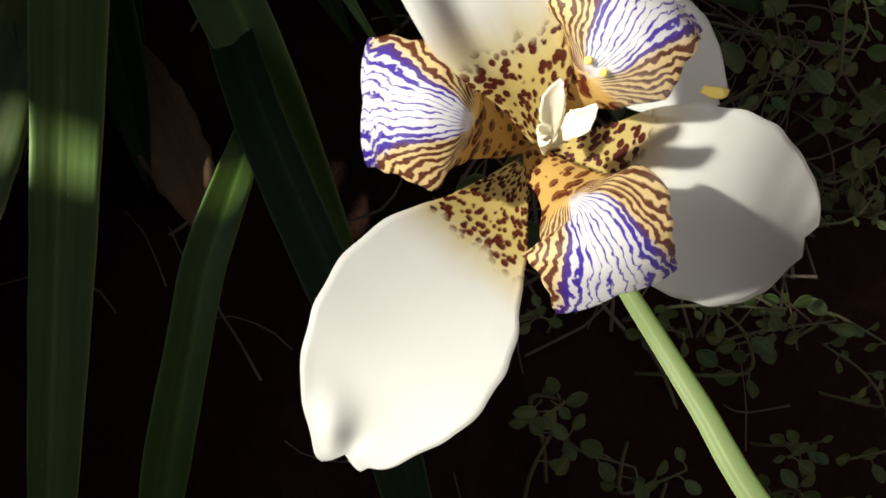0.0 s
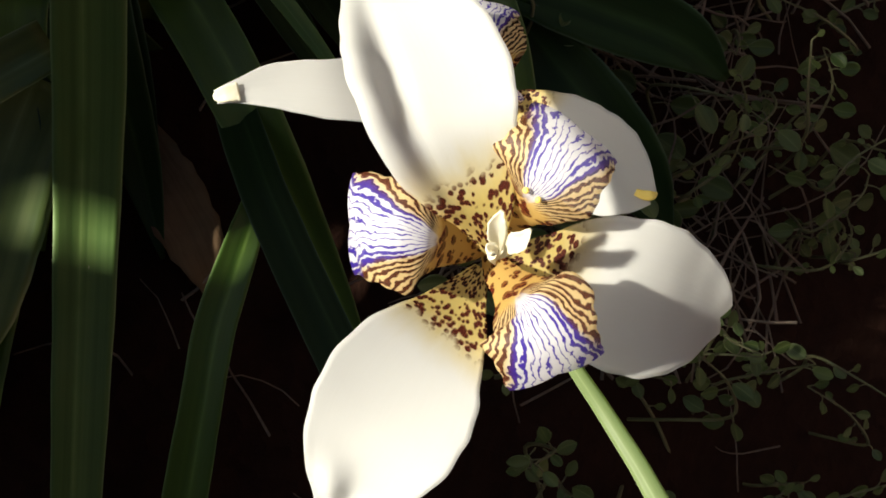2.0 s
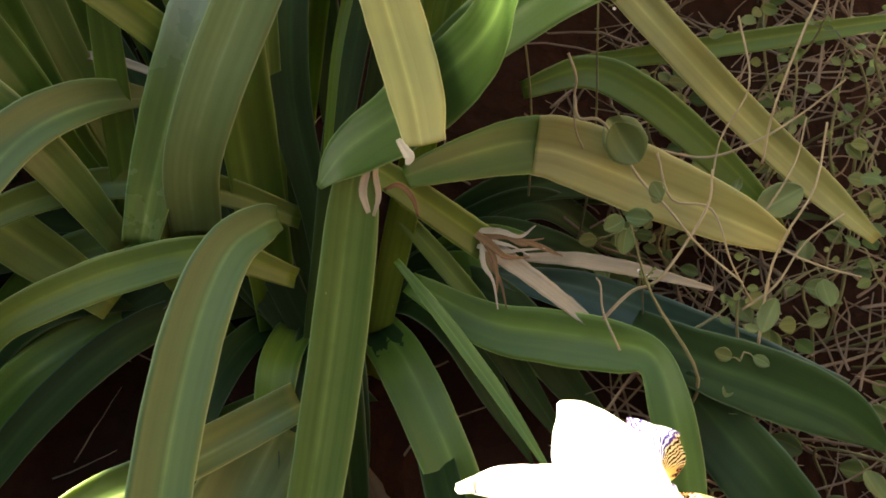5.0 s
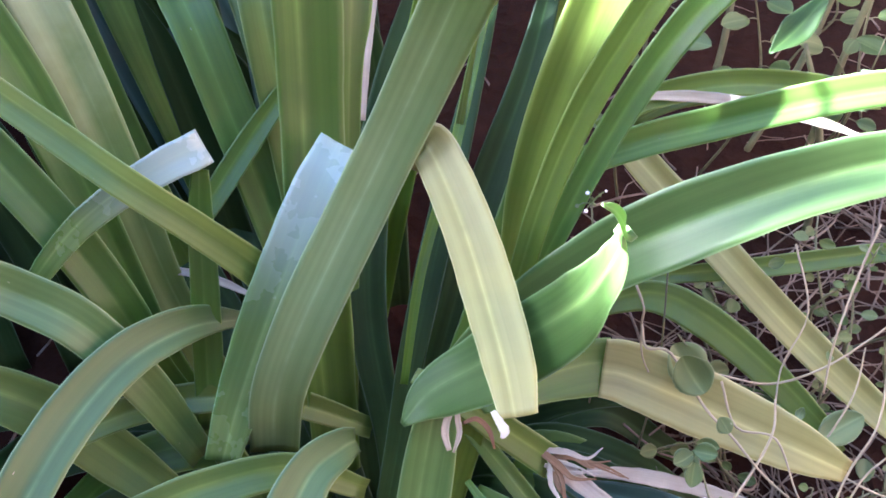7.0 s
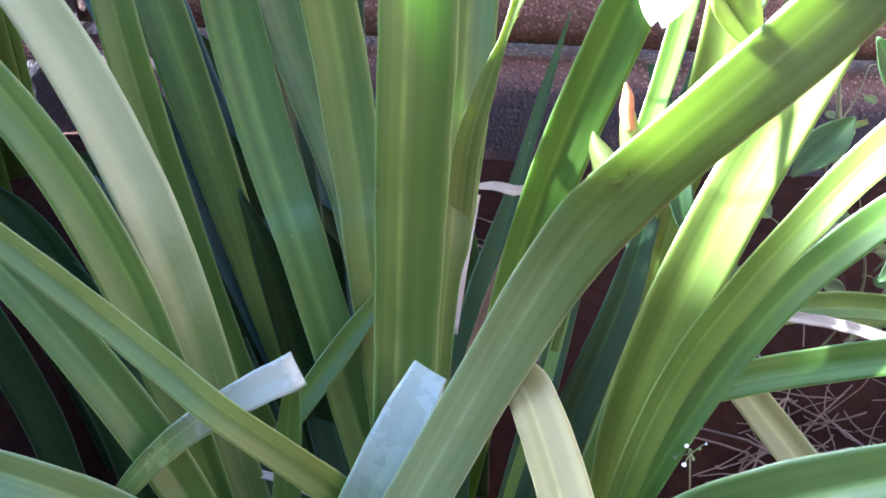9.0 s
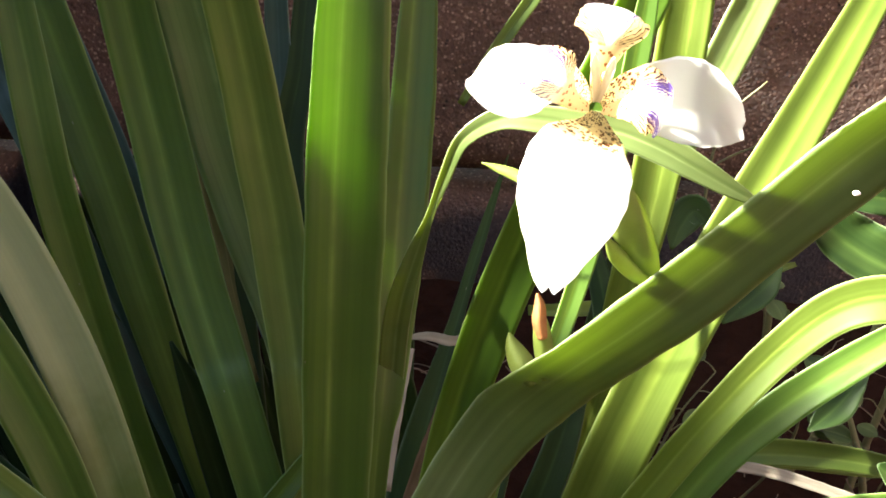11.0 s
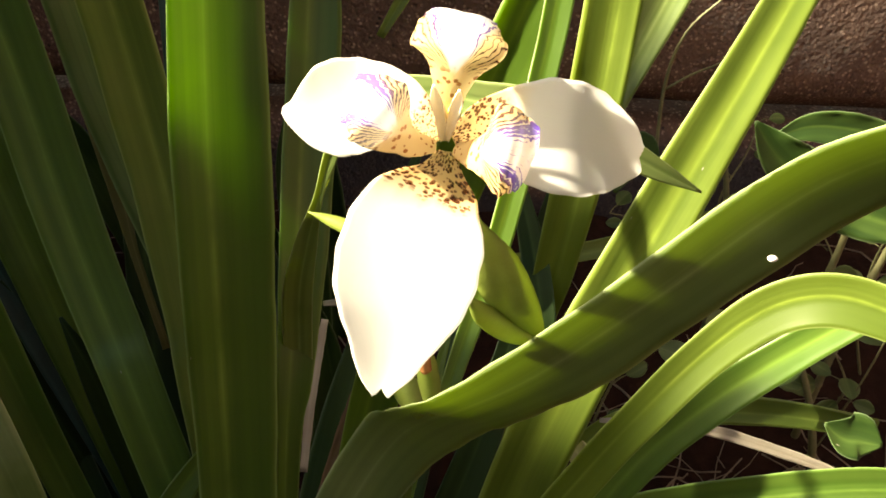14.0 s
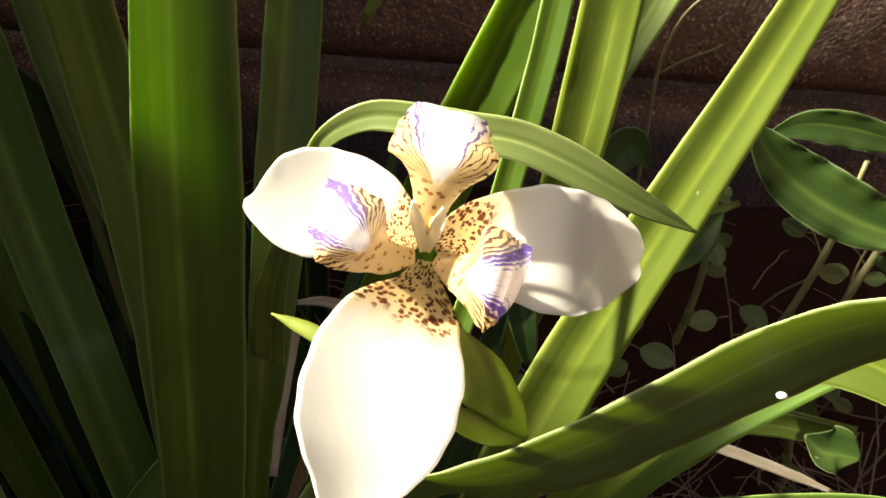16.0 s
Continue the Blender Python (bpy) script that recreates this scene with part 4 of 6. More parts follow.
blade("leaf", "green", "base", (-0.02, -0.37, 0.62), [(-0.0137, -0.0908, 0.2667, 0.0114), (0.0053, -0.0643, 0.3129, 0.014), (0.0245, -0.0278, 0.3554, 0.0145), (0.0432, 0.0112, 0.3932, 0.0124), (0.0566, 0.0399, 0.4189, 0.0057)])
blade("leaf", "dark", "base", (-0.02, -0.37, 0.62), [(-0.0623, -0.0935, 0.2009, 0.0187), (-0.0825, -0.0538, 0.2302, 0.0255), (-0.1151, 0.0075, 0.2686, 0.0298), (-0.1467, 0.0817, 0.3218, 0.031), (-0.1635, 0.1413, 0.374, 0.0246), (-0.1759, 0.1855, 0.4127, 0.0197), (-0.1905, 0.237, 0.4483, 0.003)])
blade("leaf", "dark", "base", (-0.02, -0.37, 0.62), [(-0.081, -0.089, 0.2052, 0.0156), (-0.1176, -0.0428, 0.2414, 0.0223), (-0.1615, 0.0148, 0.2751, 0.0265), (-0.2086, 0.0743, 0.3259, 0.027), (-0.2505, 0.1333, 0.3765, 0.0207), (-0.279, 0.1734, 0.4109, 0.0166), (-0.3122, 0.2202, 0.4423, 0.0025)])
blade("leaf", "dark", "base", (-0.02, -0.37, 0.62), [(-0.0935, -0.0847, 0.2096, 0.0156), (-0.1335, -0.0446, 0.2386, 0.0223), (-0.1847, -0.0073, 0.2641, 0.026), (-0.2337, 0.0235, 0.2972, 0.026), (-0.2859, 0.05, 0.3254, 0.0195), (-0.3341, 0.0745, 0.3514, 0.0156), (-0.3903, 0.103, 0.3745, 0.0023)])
# rear leaves, gap shade carried by their darkened blue-green
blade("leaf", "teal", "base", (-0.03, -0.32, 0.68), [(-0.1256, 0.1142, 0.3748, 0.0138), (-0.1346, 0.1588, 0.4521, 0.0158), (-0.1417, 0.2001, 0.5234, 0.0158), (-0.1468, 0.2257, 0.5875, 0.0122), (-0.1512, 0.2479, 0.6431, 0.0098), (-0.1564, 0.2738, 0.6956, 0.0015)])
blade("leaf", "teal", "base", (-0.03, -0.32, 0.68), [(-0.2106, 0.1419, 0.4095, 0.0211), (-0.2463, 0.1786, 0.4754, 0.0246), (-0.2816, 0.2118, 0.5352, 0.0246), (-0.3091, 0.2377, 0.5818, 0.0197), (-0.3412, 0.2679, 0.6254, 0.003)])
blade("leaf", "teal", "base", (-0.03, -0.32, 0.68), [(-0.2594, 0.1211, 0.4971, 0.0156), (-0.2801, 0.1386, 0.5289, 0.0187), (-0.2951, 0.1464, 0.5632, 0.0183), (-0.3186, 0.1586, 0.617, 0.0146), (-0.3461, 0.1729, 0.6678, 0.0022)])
blade("leaf", "dark", "", (0, -0.23, 0.72), [(0.0598, 0.049, 0.4154, 0.0053), (0.0541, 0.059, 0.4351, 0.0132), (0.0491, 0.083, 0.4559, 0.0123), (0.0402, 0.115, 0.4784, 0.0055)])
blade("leaf", "olive", "", (-0.03, -0.32, 0.68), [(0.1009, 0.0677, 0.3358, 0.0065), (0.1326, 0.0766, 0.3484, 0.0143), (0.1715, 0.0796, 0.3502, 0.0156), (0.21, 0.0796, 0.347, 0.0143), (0.2531, 0.079, 0.3425, 0.0065)])
blade("leaf", "olive", "", (0, -0.23, 0.72), [(0.0168, 0.1236, 0.4099, 0.0061), (0.0472, 0.1247, 0.4122, 0.0086), (0.0945, 0.1375, 0.4134, 0.0106), (0.1435, 0.1542, 0.4193, 0.0096), (0.1847, 0.171, 0.4253, 0.0032)])
blade("broad_leaf", "glossy", "broad", (0, -0.23, 0.72), [(0.1761, 0.1752, 0.4769, 0.0018), (0.1895, 0.1699, 0.4631, 0.0216), (0.2078, 0.1644, 0.4493, 0.0328), (0.2303, 0.1558, 0.4396, 0.0349), (0.2558, 0.1492, 0.4326, 0.0281), (0.2842, 0.1447, 0.428, 0.0031)])
blade("broad_leaf", "glossy", "broad", (0, -0.23, 0.72), [(0.1997, 0.2037, 0.4493, 0.002), (0.2225, 0.2084, 0.4556, 0.0166), (0.2458, 0.2077, 0.4556, 0.0212), (0.2692, 0.2049, 0.453, 0.0166), (0.2893, 0.202, 0.4502, 0.002)])
blade("broad_leaf", "glossy", "broad", (0, -0.23, 0.72), [(0.1273, 0.1131, 0.4164, 0.0018), (0.1386, 0.121, 0.4262, 0.0179), (0.15, 0.1279, 0.4348, 0.0197), (0.1613, 0.1357, 0.4446, 0.0018)])
blade("broad_leaf", "glossy", "broad", (0, -0.23, 0.72), [(0.1023, 0.1576, 0.4378, 0.0019), (0.1078, 0.1677, 0.4501, 0.0187), (0.1166, 0.1739, 0.4577, 0.0187), (0.1266, 0.166, 0.4486, 0.0019)])
blade("broad_leaf", "glossy", "broad", (0, -0.23, 0.72), [(0.1677, 0.0603, 0.3856, 0.0017), (0.1814, 0.0679, 0.3951, 0.0172), (0.1922, 0.0754, 0.4045, 0.0114), (0.2003, 0.0811, 0.4115, 0.0017)])
blade("broad_leaf", "glossy", "broad", (0, -0.23, 0.72), [(0.2042, 0.05, 0.3743, 0.0017), (0.2145, 0.0465, 0.3705, 0.0212), (0.2231, 0.0457, 0.3698, 0.0217), (0.2334, 0.0431, 0.3671, 0.0017)])

# dim low leaves, their shade is in the dark material colour
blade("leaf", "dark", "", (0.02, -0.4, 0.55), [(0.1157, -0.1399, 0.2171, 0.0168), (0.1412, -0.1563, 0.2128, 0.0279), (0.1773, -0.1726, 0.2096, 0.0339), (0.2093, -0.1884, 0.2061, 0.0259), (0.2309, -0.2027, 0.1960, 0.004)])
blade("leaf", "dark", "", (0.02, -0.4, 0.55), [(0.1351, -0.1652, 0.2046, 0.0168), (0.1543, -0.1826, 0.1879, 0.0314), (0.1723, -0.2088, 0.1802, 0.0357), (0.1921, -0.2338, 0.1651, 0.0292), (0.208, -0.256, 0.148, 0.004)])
# low leaves whose sunlit look comes from the pale material
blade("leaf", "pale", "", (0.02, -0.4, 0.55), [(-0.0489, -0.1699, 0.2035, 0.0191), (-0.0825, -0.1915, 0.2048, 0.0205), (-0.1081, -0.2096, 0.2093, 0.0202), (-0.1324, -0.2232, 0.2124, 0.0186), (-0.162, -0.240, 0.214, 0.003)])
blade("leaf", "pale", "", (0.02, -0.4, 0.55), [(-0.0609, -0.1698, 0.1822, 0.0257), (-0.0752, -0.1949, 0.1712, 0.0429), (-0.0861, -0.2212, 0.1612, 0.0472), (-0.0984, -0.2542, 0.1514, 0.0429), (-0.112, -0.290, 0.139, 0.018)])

blade("leaf", "green", "", (-0.02, -0.37, 0.62), [(-0.1400, -0.0350, 0.3300, 0.0080), (-0.1353, -0.0293, 0.3369, 0.0106), (-0.1236, -0.0131, 0.3505, 0.0129), (-0.1109, 0.0024, 0.3649, 0.0128), (-0.0972, 0.0168, 0.3799, 0.0100), (-0.0900, 0.0250, 0.3880, 0.0060)])
blade("leaf", "pale", "", (-0.02, -0.37, 0.62), [(-0.0321, -0.0374, 0.2200, 0.0053), (-0.0260, -0.0248, 0.2595, 0.0051), (-0.0193, -0.0162, 0.2986, 0.0048), (-0.0126, -0.0116, 0.3369, 0.0045), (-0.0069, -0.0109, 0.3739, 0.0041), (-0.0031, -0.0138, 0.4090, 0.0032), (0.001, -0.018, 0.440, 0.001)])

# ---- the flowers ----
GROUP = "iris flowers"
flower_a = thing("iris_flower", (0.0512, -0.3430, 0.3800), "open white iris flower with violet-striped inner petals and spotted centre", "flower", GROUP)
flower_b = thing("iris_flower", (0.0615, -0.3070, 0.3630), "white iris flower half hidden behind another flower", "flower", GROUP)
flower_c = thing("iris_flower", (0.0032, -0.1135, 0.6260), "sunlit white iris flower glowing in front of tall leaves", "flower", GROUP)


BUMPS_LOW = ((0.45, 0.90, 0.30, 0.07, 0.12), (-0.1, 0.95, 0.22, 0.06, -0.04))   # rolled tip, shallow bowl
BUMPS_TOP = ((-0.85, 0.5, 0.28, 0.32, 0.12), (-0.45, 0.55, 0.16, 0.25, -0.05))                                # one margin rolled inwards


def petal(host, kind, bumps, front, rows):
    global count
    count += 1
    outer = kind.startswith("outer")
    blunt = rows[-1][3] > 0.0016
    bm = ribbon(rows, front, across=25, per=11, thick=0.0005, cup=0.07 if outer else -0.09, ripple=0.004 if outer else 0.02, unit_uv=True, furrow=0.0,
                crease=0.0, origin=host.location, seed=count * 17, edge=0.010 if outer else 0.018, bumps=bumps, notch=0.0016 if blunt else 0.0)
    return part("outer_petal" if outer else "inner_petal", bm, kind, host, "white petal with spotted yellow base" if outer else "recurved striped petal")


petal(flower_a, "outer", BUMPS_LOW, (0.02, -0.39, 0.49), [(0.0505, -0.3439, 0.382, 0.0023), (0.0471, -0.348, 0.3814, 0.0076), (0.0434, -0.3524, 0.3817, 0.0135), (0.039, -0.3569, 0.3823, 0.0195), (0.0352, -0.3614, 0.382, 0.0223), (0.032, -0.3657, 0.3808, 0.0215), (0.0292, -0.3693, 0.3783, 0.0179), (0.0271, -0.3723, 0.3756, 0.0126), (0.0258, -0.3741, 0.3736, 0.008), (0.0253, -0.3752, 0.3725, 0.0047)])
petal(flower_a, "outer", (), (0.02, -0.39, 0.49), [(0.0518, -0.3430, 0.3827, 0.0023), (0.0554, -0.3450, 0.3836, 0.0077), (0.0590, -0.3472, 0.3850, 0.0132), (0.0642, -0.3498, 0.3861, 0.0204), (0.0701, -0.3521, 0.3860, 0.0232), (0.0761, -0.3536, 0.3843, 0.0226), (0.0821, -0.3543, 0.3812, 0.0182), (0.0867, -0.3547, 0.3783, 0.0123), (0.0903, -0.3551, 0.3757, 0.0050)])
petal(flower_a, "outer_top", BUMPS_TOP, (0.03, -0.38, 0.52), [(0.0504, -0.3448, 0.3909, 0.0026), (0.0488, -0.3396, 0.3947, 0.0098), (0.0469, -0.3356, 0.3969, 0.0151), (0.0446, -0.3302, 0.4007, 0.0201), (0.0436, -0.3237, 0.4019, 0.0221), (0.0426, -0.3165, 0.4012, 0.0209), (0.0411, -0.3092, 0.3993, 0.0168), (0.0391, -0.3013, 0.3965, 0.0095), (0.0368, -0.2968, 0.3956, 0.0013)])
petal(flower_a, "inner", (), (0.02, -0.39, 0.5), [(0.0515, -0.3413, 0.3831, 0.0022), (0.0482, -0.3416, 0.3856, 0.0051), (0.0441, -0.3423, 0.3898, 0.0073), (0.0413, -0.3428, 0.3928, 0.0116), (0.0397, -0.3427, 0.3936, 0.0159), (0.0371, -0.3419, 0.3938, 0.0152), (0.0345, -0.3404, 0.3927, 0.0147), (0.0326, -0.3388, 0.3907, 0.0146), (0.0311, -0.3372, 0.3877, 0.0146)])
petal(flower_a, "inner", (), (0.02, -0.39, 0.5), [(0.0523, -0.3399, 0.3839, 0.0022), (0.0532, -0.3394, 0.3876, 0.0058), (0.054, -0.3395, 0.3932, 0.0079), (0.0553, -0.3396, 0.3973, 0.0123), (0.056, -0.3393, 0.3992, 0.0161), (0.0573, -0.3382, 0.4016, 0.0152), (0.0592, -0.3363, 0.4028, 0.0146), (0.0611, -0.3341, 0.4024, 0.0144), (0.0631, -0.3319, 0.401, 0.0144)])
petal(flower_a, "inner", (), (0.02, -0.39, 0.5), [(0.0516, -0.342, 0.3829, 0.0022), (0.052, -0.3455, 0.3849, 0.0045), (0.0524, -0.3498, 0.3889, 0.0068), (0.0528, -0.353, 0.3916, 0.0123), (0.0532, -0.3546, 0.3927, 0.0169), (0.0535, -0.3573, 0.3933, 0.0156), (0.0542, -0.3599, 0.3925, 0.0147), (0.0553, -0.3618, 0.3904, 0.0143), (0.0564, -0.3631, 0.388, 0.014)])
petal(flower_b, "outer", (), (0.03, -0.38, 0.52), [(0.0613, -0.3073, 0.3638, 0.0022), (0.0535, -0.3053, 0.3662, 0.0077), (0.0437, -0.3037, 0.3682, 0.0112), (0.034, -0.3041, 0.3705, 0.0103), (0.0248, -0.3031, 0.3712, 0.0079), (0.0181, -0.3034, 0.3708, 0.0041), (0.0142, -0.3037, 0.37, 0.0023)])
petal(flower_b, "outer", (), (0.03, -0.38, 0.52), [(0.0628, -0.3077, 0.365, 0.0022), (0.0669, -0.3106, 0.368, 0.0098), (0.0708, -0.3162, 0.371, 0.0156), (0.0751, -0.3222, 0.3728, 0.0176), (0.0795, -0.3268, 0.373, 0.0156), (0.0831, -0.3299, 0.373, 0.0095), (0.0855, -0.3319, 0.3733, 0.0023)])
petal(flower_b, "inner", (), (0.03, -0.38, 0.52), [(0.0619, -0.3071, 0.3651, 0.0022), (0.0616, -0.306, 0.3687, 0.0044), (0.061, -0.3055, 0.3731, 0.0064), (0.0608, -0.3045, 0.3756, 0.0116), (0.0605, -0.3028, 0.3773, 0.0149), (0.0604, -0.2998, 0.3784, 0.0146), (0.0612, -0.2962, 0.3788, 0.0135), (0.0629, -0.2916, 0.3766, 0.0127)])
petal(flower_b, "inner", (), (0.03, -0.38, 0.52), [(0.0618, -0.3084, 0.3656, 0.0018), (0.0631, -0.3087, 0.369, 0.0039), (0.0648, -0.3087, 0.3726, 0.0053), (0.0669, -0.3071, 0.3715, 0.0047)])
petal(flower_c, "outer_short", (), (0, -0.23, 0.72), [(0.0032, -0.114, 0.6258, 0.0029), (0.0026, -0.1179, 0.6242, 0.008), (0.0015, -0.1217, 0.6228, 0.0158), (-0.0005, -0.1272, 0.6208, 0.0218), (-0.0019, -0.1322, 0.6178, 0.024), (-0.003, -0.1361, 0.6139, 0.0238), (-0.004, -0.1393, 0.6093, 0.0202), (-0.0051, -0.1415, 0.6035, 0.0138), (-0.006, -0.1432, 0.5983, 0.0086), (-0.0064, -0.1447, 0.595, 0.0028)])
petal(flower_c, "outer_short", (), (0, -0.23, 0.72), [(0.0046, -0.1118, 0.6269, 0.0029), (0.0089, -0.1103, 0.6284, 0.0088), (0.0137, -0.1108, 0.6295, 0.0136), (0.0195, -0.1123, 0.6296, 0.0191), (0.0254, -0.1130, 0.6288, 0.0203), (0.0307, -0.1115, 0.6269, 0.0180), (0.0354, -0.1086, 0.6242, 0.0137), (0.0393, -0.1056, 0.6213, 0.0083), (0.0412, -0.1035, 0.6195, 0.0048)])
petal(flower_c, "outer_short", (), (0, -0.23, 0.72), [(0.0017, -0.1119, 0.6268, 0.0029), (-0.0025, -0.1075, 0.6288, 0.0089), (-0.0071, -0.1053, 0.6297, 0.0139), (-0.0127, -0.1044, 0.629, 0.0176), (-0.0181, -0.1048, 0.6283, 0.0174), (-0.0221, -0.1052, 0.6278, 0.013), (-0.0251, -0.1052, 0.6276, 0.006), (-0.0271, -0.105, 0.6278, 0.0014)])
petal(flower_c, "inner_sunlit_faint", (), (0, -0.23, 0.72), [(0.0029, -0.1132, 0.6284, 0.0025), (0.0032, -0.1137, 0.634, 0.0045), (0.0036, -0.1138, 0.6386, 0.0064), (0.0041, -0.1135, 0.6421, 0.0099), (0.0045, -0.1126, 0.6447, 0.0158), (0.0046, -0.1104, 0.6466, 0.0155), (0.0051, -0.1066, 0.6472, 0.0136), (0.0056, -0.1018, 0.6467, 0.0117)])
petal(flower_c, "inner_sunlit", (), (0, -0.23, 0.72), [(0.0013, -0.1142, 0.627, 0.0025), (-0.0023, -0.1182, 0.63, 0.0052), (-0.0042, -0.1201, 0.6323, 0.0069), (-0.0061, -0.1212, 0.6348, 0.0107), (-0.0082, -0.1212, 0.6372, 0.0133), (-0.0103, -0.1196, 0.6381, 0.0115), (-0.0124, -0.1169, 0.6374, 0.0099), (-0.0143, -0.1134, 0.6354, 0.0084)])
petal(flower_c, "inner_sunlit", (), (0, -0.23, 0.72), [(0.0049, -0.1145, 0.6268, 0.0025), (0.0071, -0.1191, 0.6292, 0.0052), (0.009, -0.1226, 0.6313, 0.0076), (0.0105, -0.1246, 0.6328, 0.0133), (0.0122, -0.1254, 0.6335, 0.0155), (0.0143, -0.1252, 0.633, 0.0141), (0.0163, -0.1232, 0.6309, 0.0126), (0.0178, -0.1203, 0.628, 0.0112)])
# ---- low and inner leaves of the clump, in shade that their dark colour also paints ----
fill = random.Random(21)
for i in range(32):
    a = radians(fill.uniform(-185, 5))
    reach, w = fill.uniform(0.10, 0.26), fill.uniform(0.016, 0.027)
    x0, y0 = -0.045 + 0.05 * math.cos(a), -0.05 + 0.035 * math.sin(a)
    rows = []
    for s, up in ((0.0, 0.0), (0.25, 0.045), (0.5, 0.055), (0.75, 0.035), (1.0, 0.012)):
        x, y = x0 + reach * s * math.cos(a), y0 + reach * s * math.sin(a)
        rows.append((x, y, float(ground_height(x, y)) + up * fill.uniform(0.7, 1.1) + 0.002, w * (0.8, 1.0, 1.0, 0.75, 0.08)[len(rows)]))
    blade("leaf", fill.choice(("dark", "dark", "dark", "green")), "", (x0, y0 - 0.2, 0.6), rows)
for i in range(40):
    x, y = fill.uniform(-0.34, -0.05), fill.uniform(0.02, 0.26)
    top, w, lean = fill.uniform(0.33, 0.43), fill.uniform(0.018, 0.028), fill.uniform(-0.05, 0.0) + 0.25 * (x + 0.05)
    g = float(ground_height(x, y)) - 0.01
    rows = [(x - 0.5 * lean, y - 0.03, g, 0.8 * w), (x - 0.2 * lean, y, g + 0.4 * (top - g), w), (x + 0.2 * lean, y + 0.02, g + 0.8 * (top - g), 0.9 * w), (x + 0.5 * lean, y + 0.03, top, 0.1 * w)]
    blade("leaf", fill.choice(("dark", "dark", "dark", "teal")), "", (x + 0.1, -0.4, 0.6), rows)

# ---- stems, sheaths, buds and torn ends ----
bud = thing("flower_bud", (-0.002, -0.080, 0.525), "green iris bud with a withered reddish tip on its stalk", "bud")


def sprig(host, name, material, front, rows):
    global count
    count += 1
    cup = {"stem": 0.25, "pedicel": 0.5, "bud_sheath": -0.45, "withered_tip": -0.5, "style": 0.3, "bract": -0.22}.get(name, 0.1)
    bm = ribbon(rows, front, across=9, per=6, thick=0.0022 if name == "stem" else 0.0006, cup=cup, ripple=0.04 if material in ("dry", "brown", "crest") else 0.0,
                origin=host.location, seed=count * 11, edge=0.06 if material in ("dry", "brown", "crest") else 0.01, crease=-0.15 if name == "stem" else 0.0)
    ob = part(name, bm, material, sheaths[-1] if name == "withered_tip" else host)
    if name == "bud_sheath":
        sheaths.append(ob)
    return ob


sheaths = []
sprig(flower_a, "stem", "scape", (0.02, -0.39, 0.49), [(0.0613, -0.3517, 0.3743, 0.0021), (0.0642, -0.3579, 0.3728, 0.0024), (0.0676, -0.365, 0.3716, 0.0027), (0.0712, -0.3748, 0.3718, 0.0031), (0.075, -0.3862, 0.372, 0.0034), (0.0833, -0.4028, 0.3725, 0.0039), (0.0914, -0.4186, 0.3732, 0.0038)])
sprig(flower_c, "bract", "spathe", (0, -0.23, 0.72), [(0.0257, -0.113, 0.5794, 0.0019), (0.0214, -0.114, 0.5874, 0.0079), (0.0156, -0.1155, 0.5979, 0.0104), (0.0112, -0.1158, 0.6067, 0.0064), (0.0084, -0.1154, 0.6134, 0.0008)])
sprig(flower_c, "bract", "spathe", (0, -0.23, 0.72), [(0.0258, -0.1131, 0.5792, 0.0012), (0.0188, -0.1163, 0.5845, 0.0045), (0.0126, -0.1185, 0.591, 0.0046), (0.0092, -0.1195, 0.596, 0.0009)])
sprig(flower_c, "bract", "spathe", (0, -0.23, 0.72), [(-0.022, -0.1138, 0.6112, 0.0002), (-0.018, -0.1155, 0.6109, 0.0022), (-0.0132, -0.1176, 0.6101, 0.003), (-0.0063, -0.1223, 0.6078, 0.0022), (-0.0006, -0.1233, 0.6036, 0.0008)])
sprig(flower_c, "pedicel", "spathe", (0, -0.23, 0.72), [(0.0195, -0.1146, 0.5896, 0.0025), (0.0128, -0.1145, 0.6037, 0.0023), (0.0067, -0.1136, 0.6171, 0.002), (0.0035, -0.1128, 0.6241, 0.0022)])
sprig(bud, "bud_sheath", "spathe", (-0.03, -0.32, 0.68), [(0.0005, -0.0841, 0.521, 0.004), (-0.0035, -0.0805, 0.5254, 0.0084), (-0.0067, -0.0761, 0.5293, 0.0059), (-0.0084, -0.0729, 0.5329, 0.0007)])
sprig(bud, "bud_sheath", "spathe", (-0.03, -0.32, 0.68), [(0.0032, -0.0879, 0.5261, 0.0025), (0.0022, -0.0856, 0.5341, 0.006), (0.0008, -0.0834, 0.542, 0.0053), (0.0001, -0.0816, 0.547, 0.0024)])
sprig(bud, "withered_tip", "bud_red", (-0.03, -0.32, 0.68), [(0.0012, -0.086, 0.5405, 0.0031), (-0.0003, -0.0843, 0.5455, 0.0045), (-0.0006, -0.0821, 0.5502, 0.0035), (-0.0015, -0.0802, 0.5535, 0.0009)])
sprig(flower_a, "style", "crest", (0.03, -0.38, 0.52), [(0.05, -0.3463, 0.3924, 0.0011), (0.0492, -0.3456, 0.3969, 0.0022), (0.0487, -0.3447, 0.4003, 0.0026), (0.0489, -0.344, 0.4028, 0.0007)])
sprig(flower_a, "style", "crest", (0.03, -0.38, 0.52), [(0.0503, -0.3462, 0.3925, 0.0011), (0.0508, -0.3465, 0.3968, 0.0022), (0.0514, -0.3471, 0.4, 0.0027), (0.0522, -0.3468, 0.4024, 0.0006)])
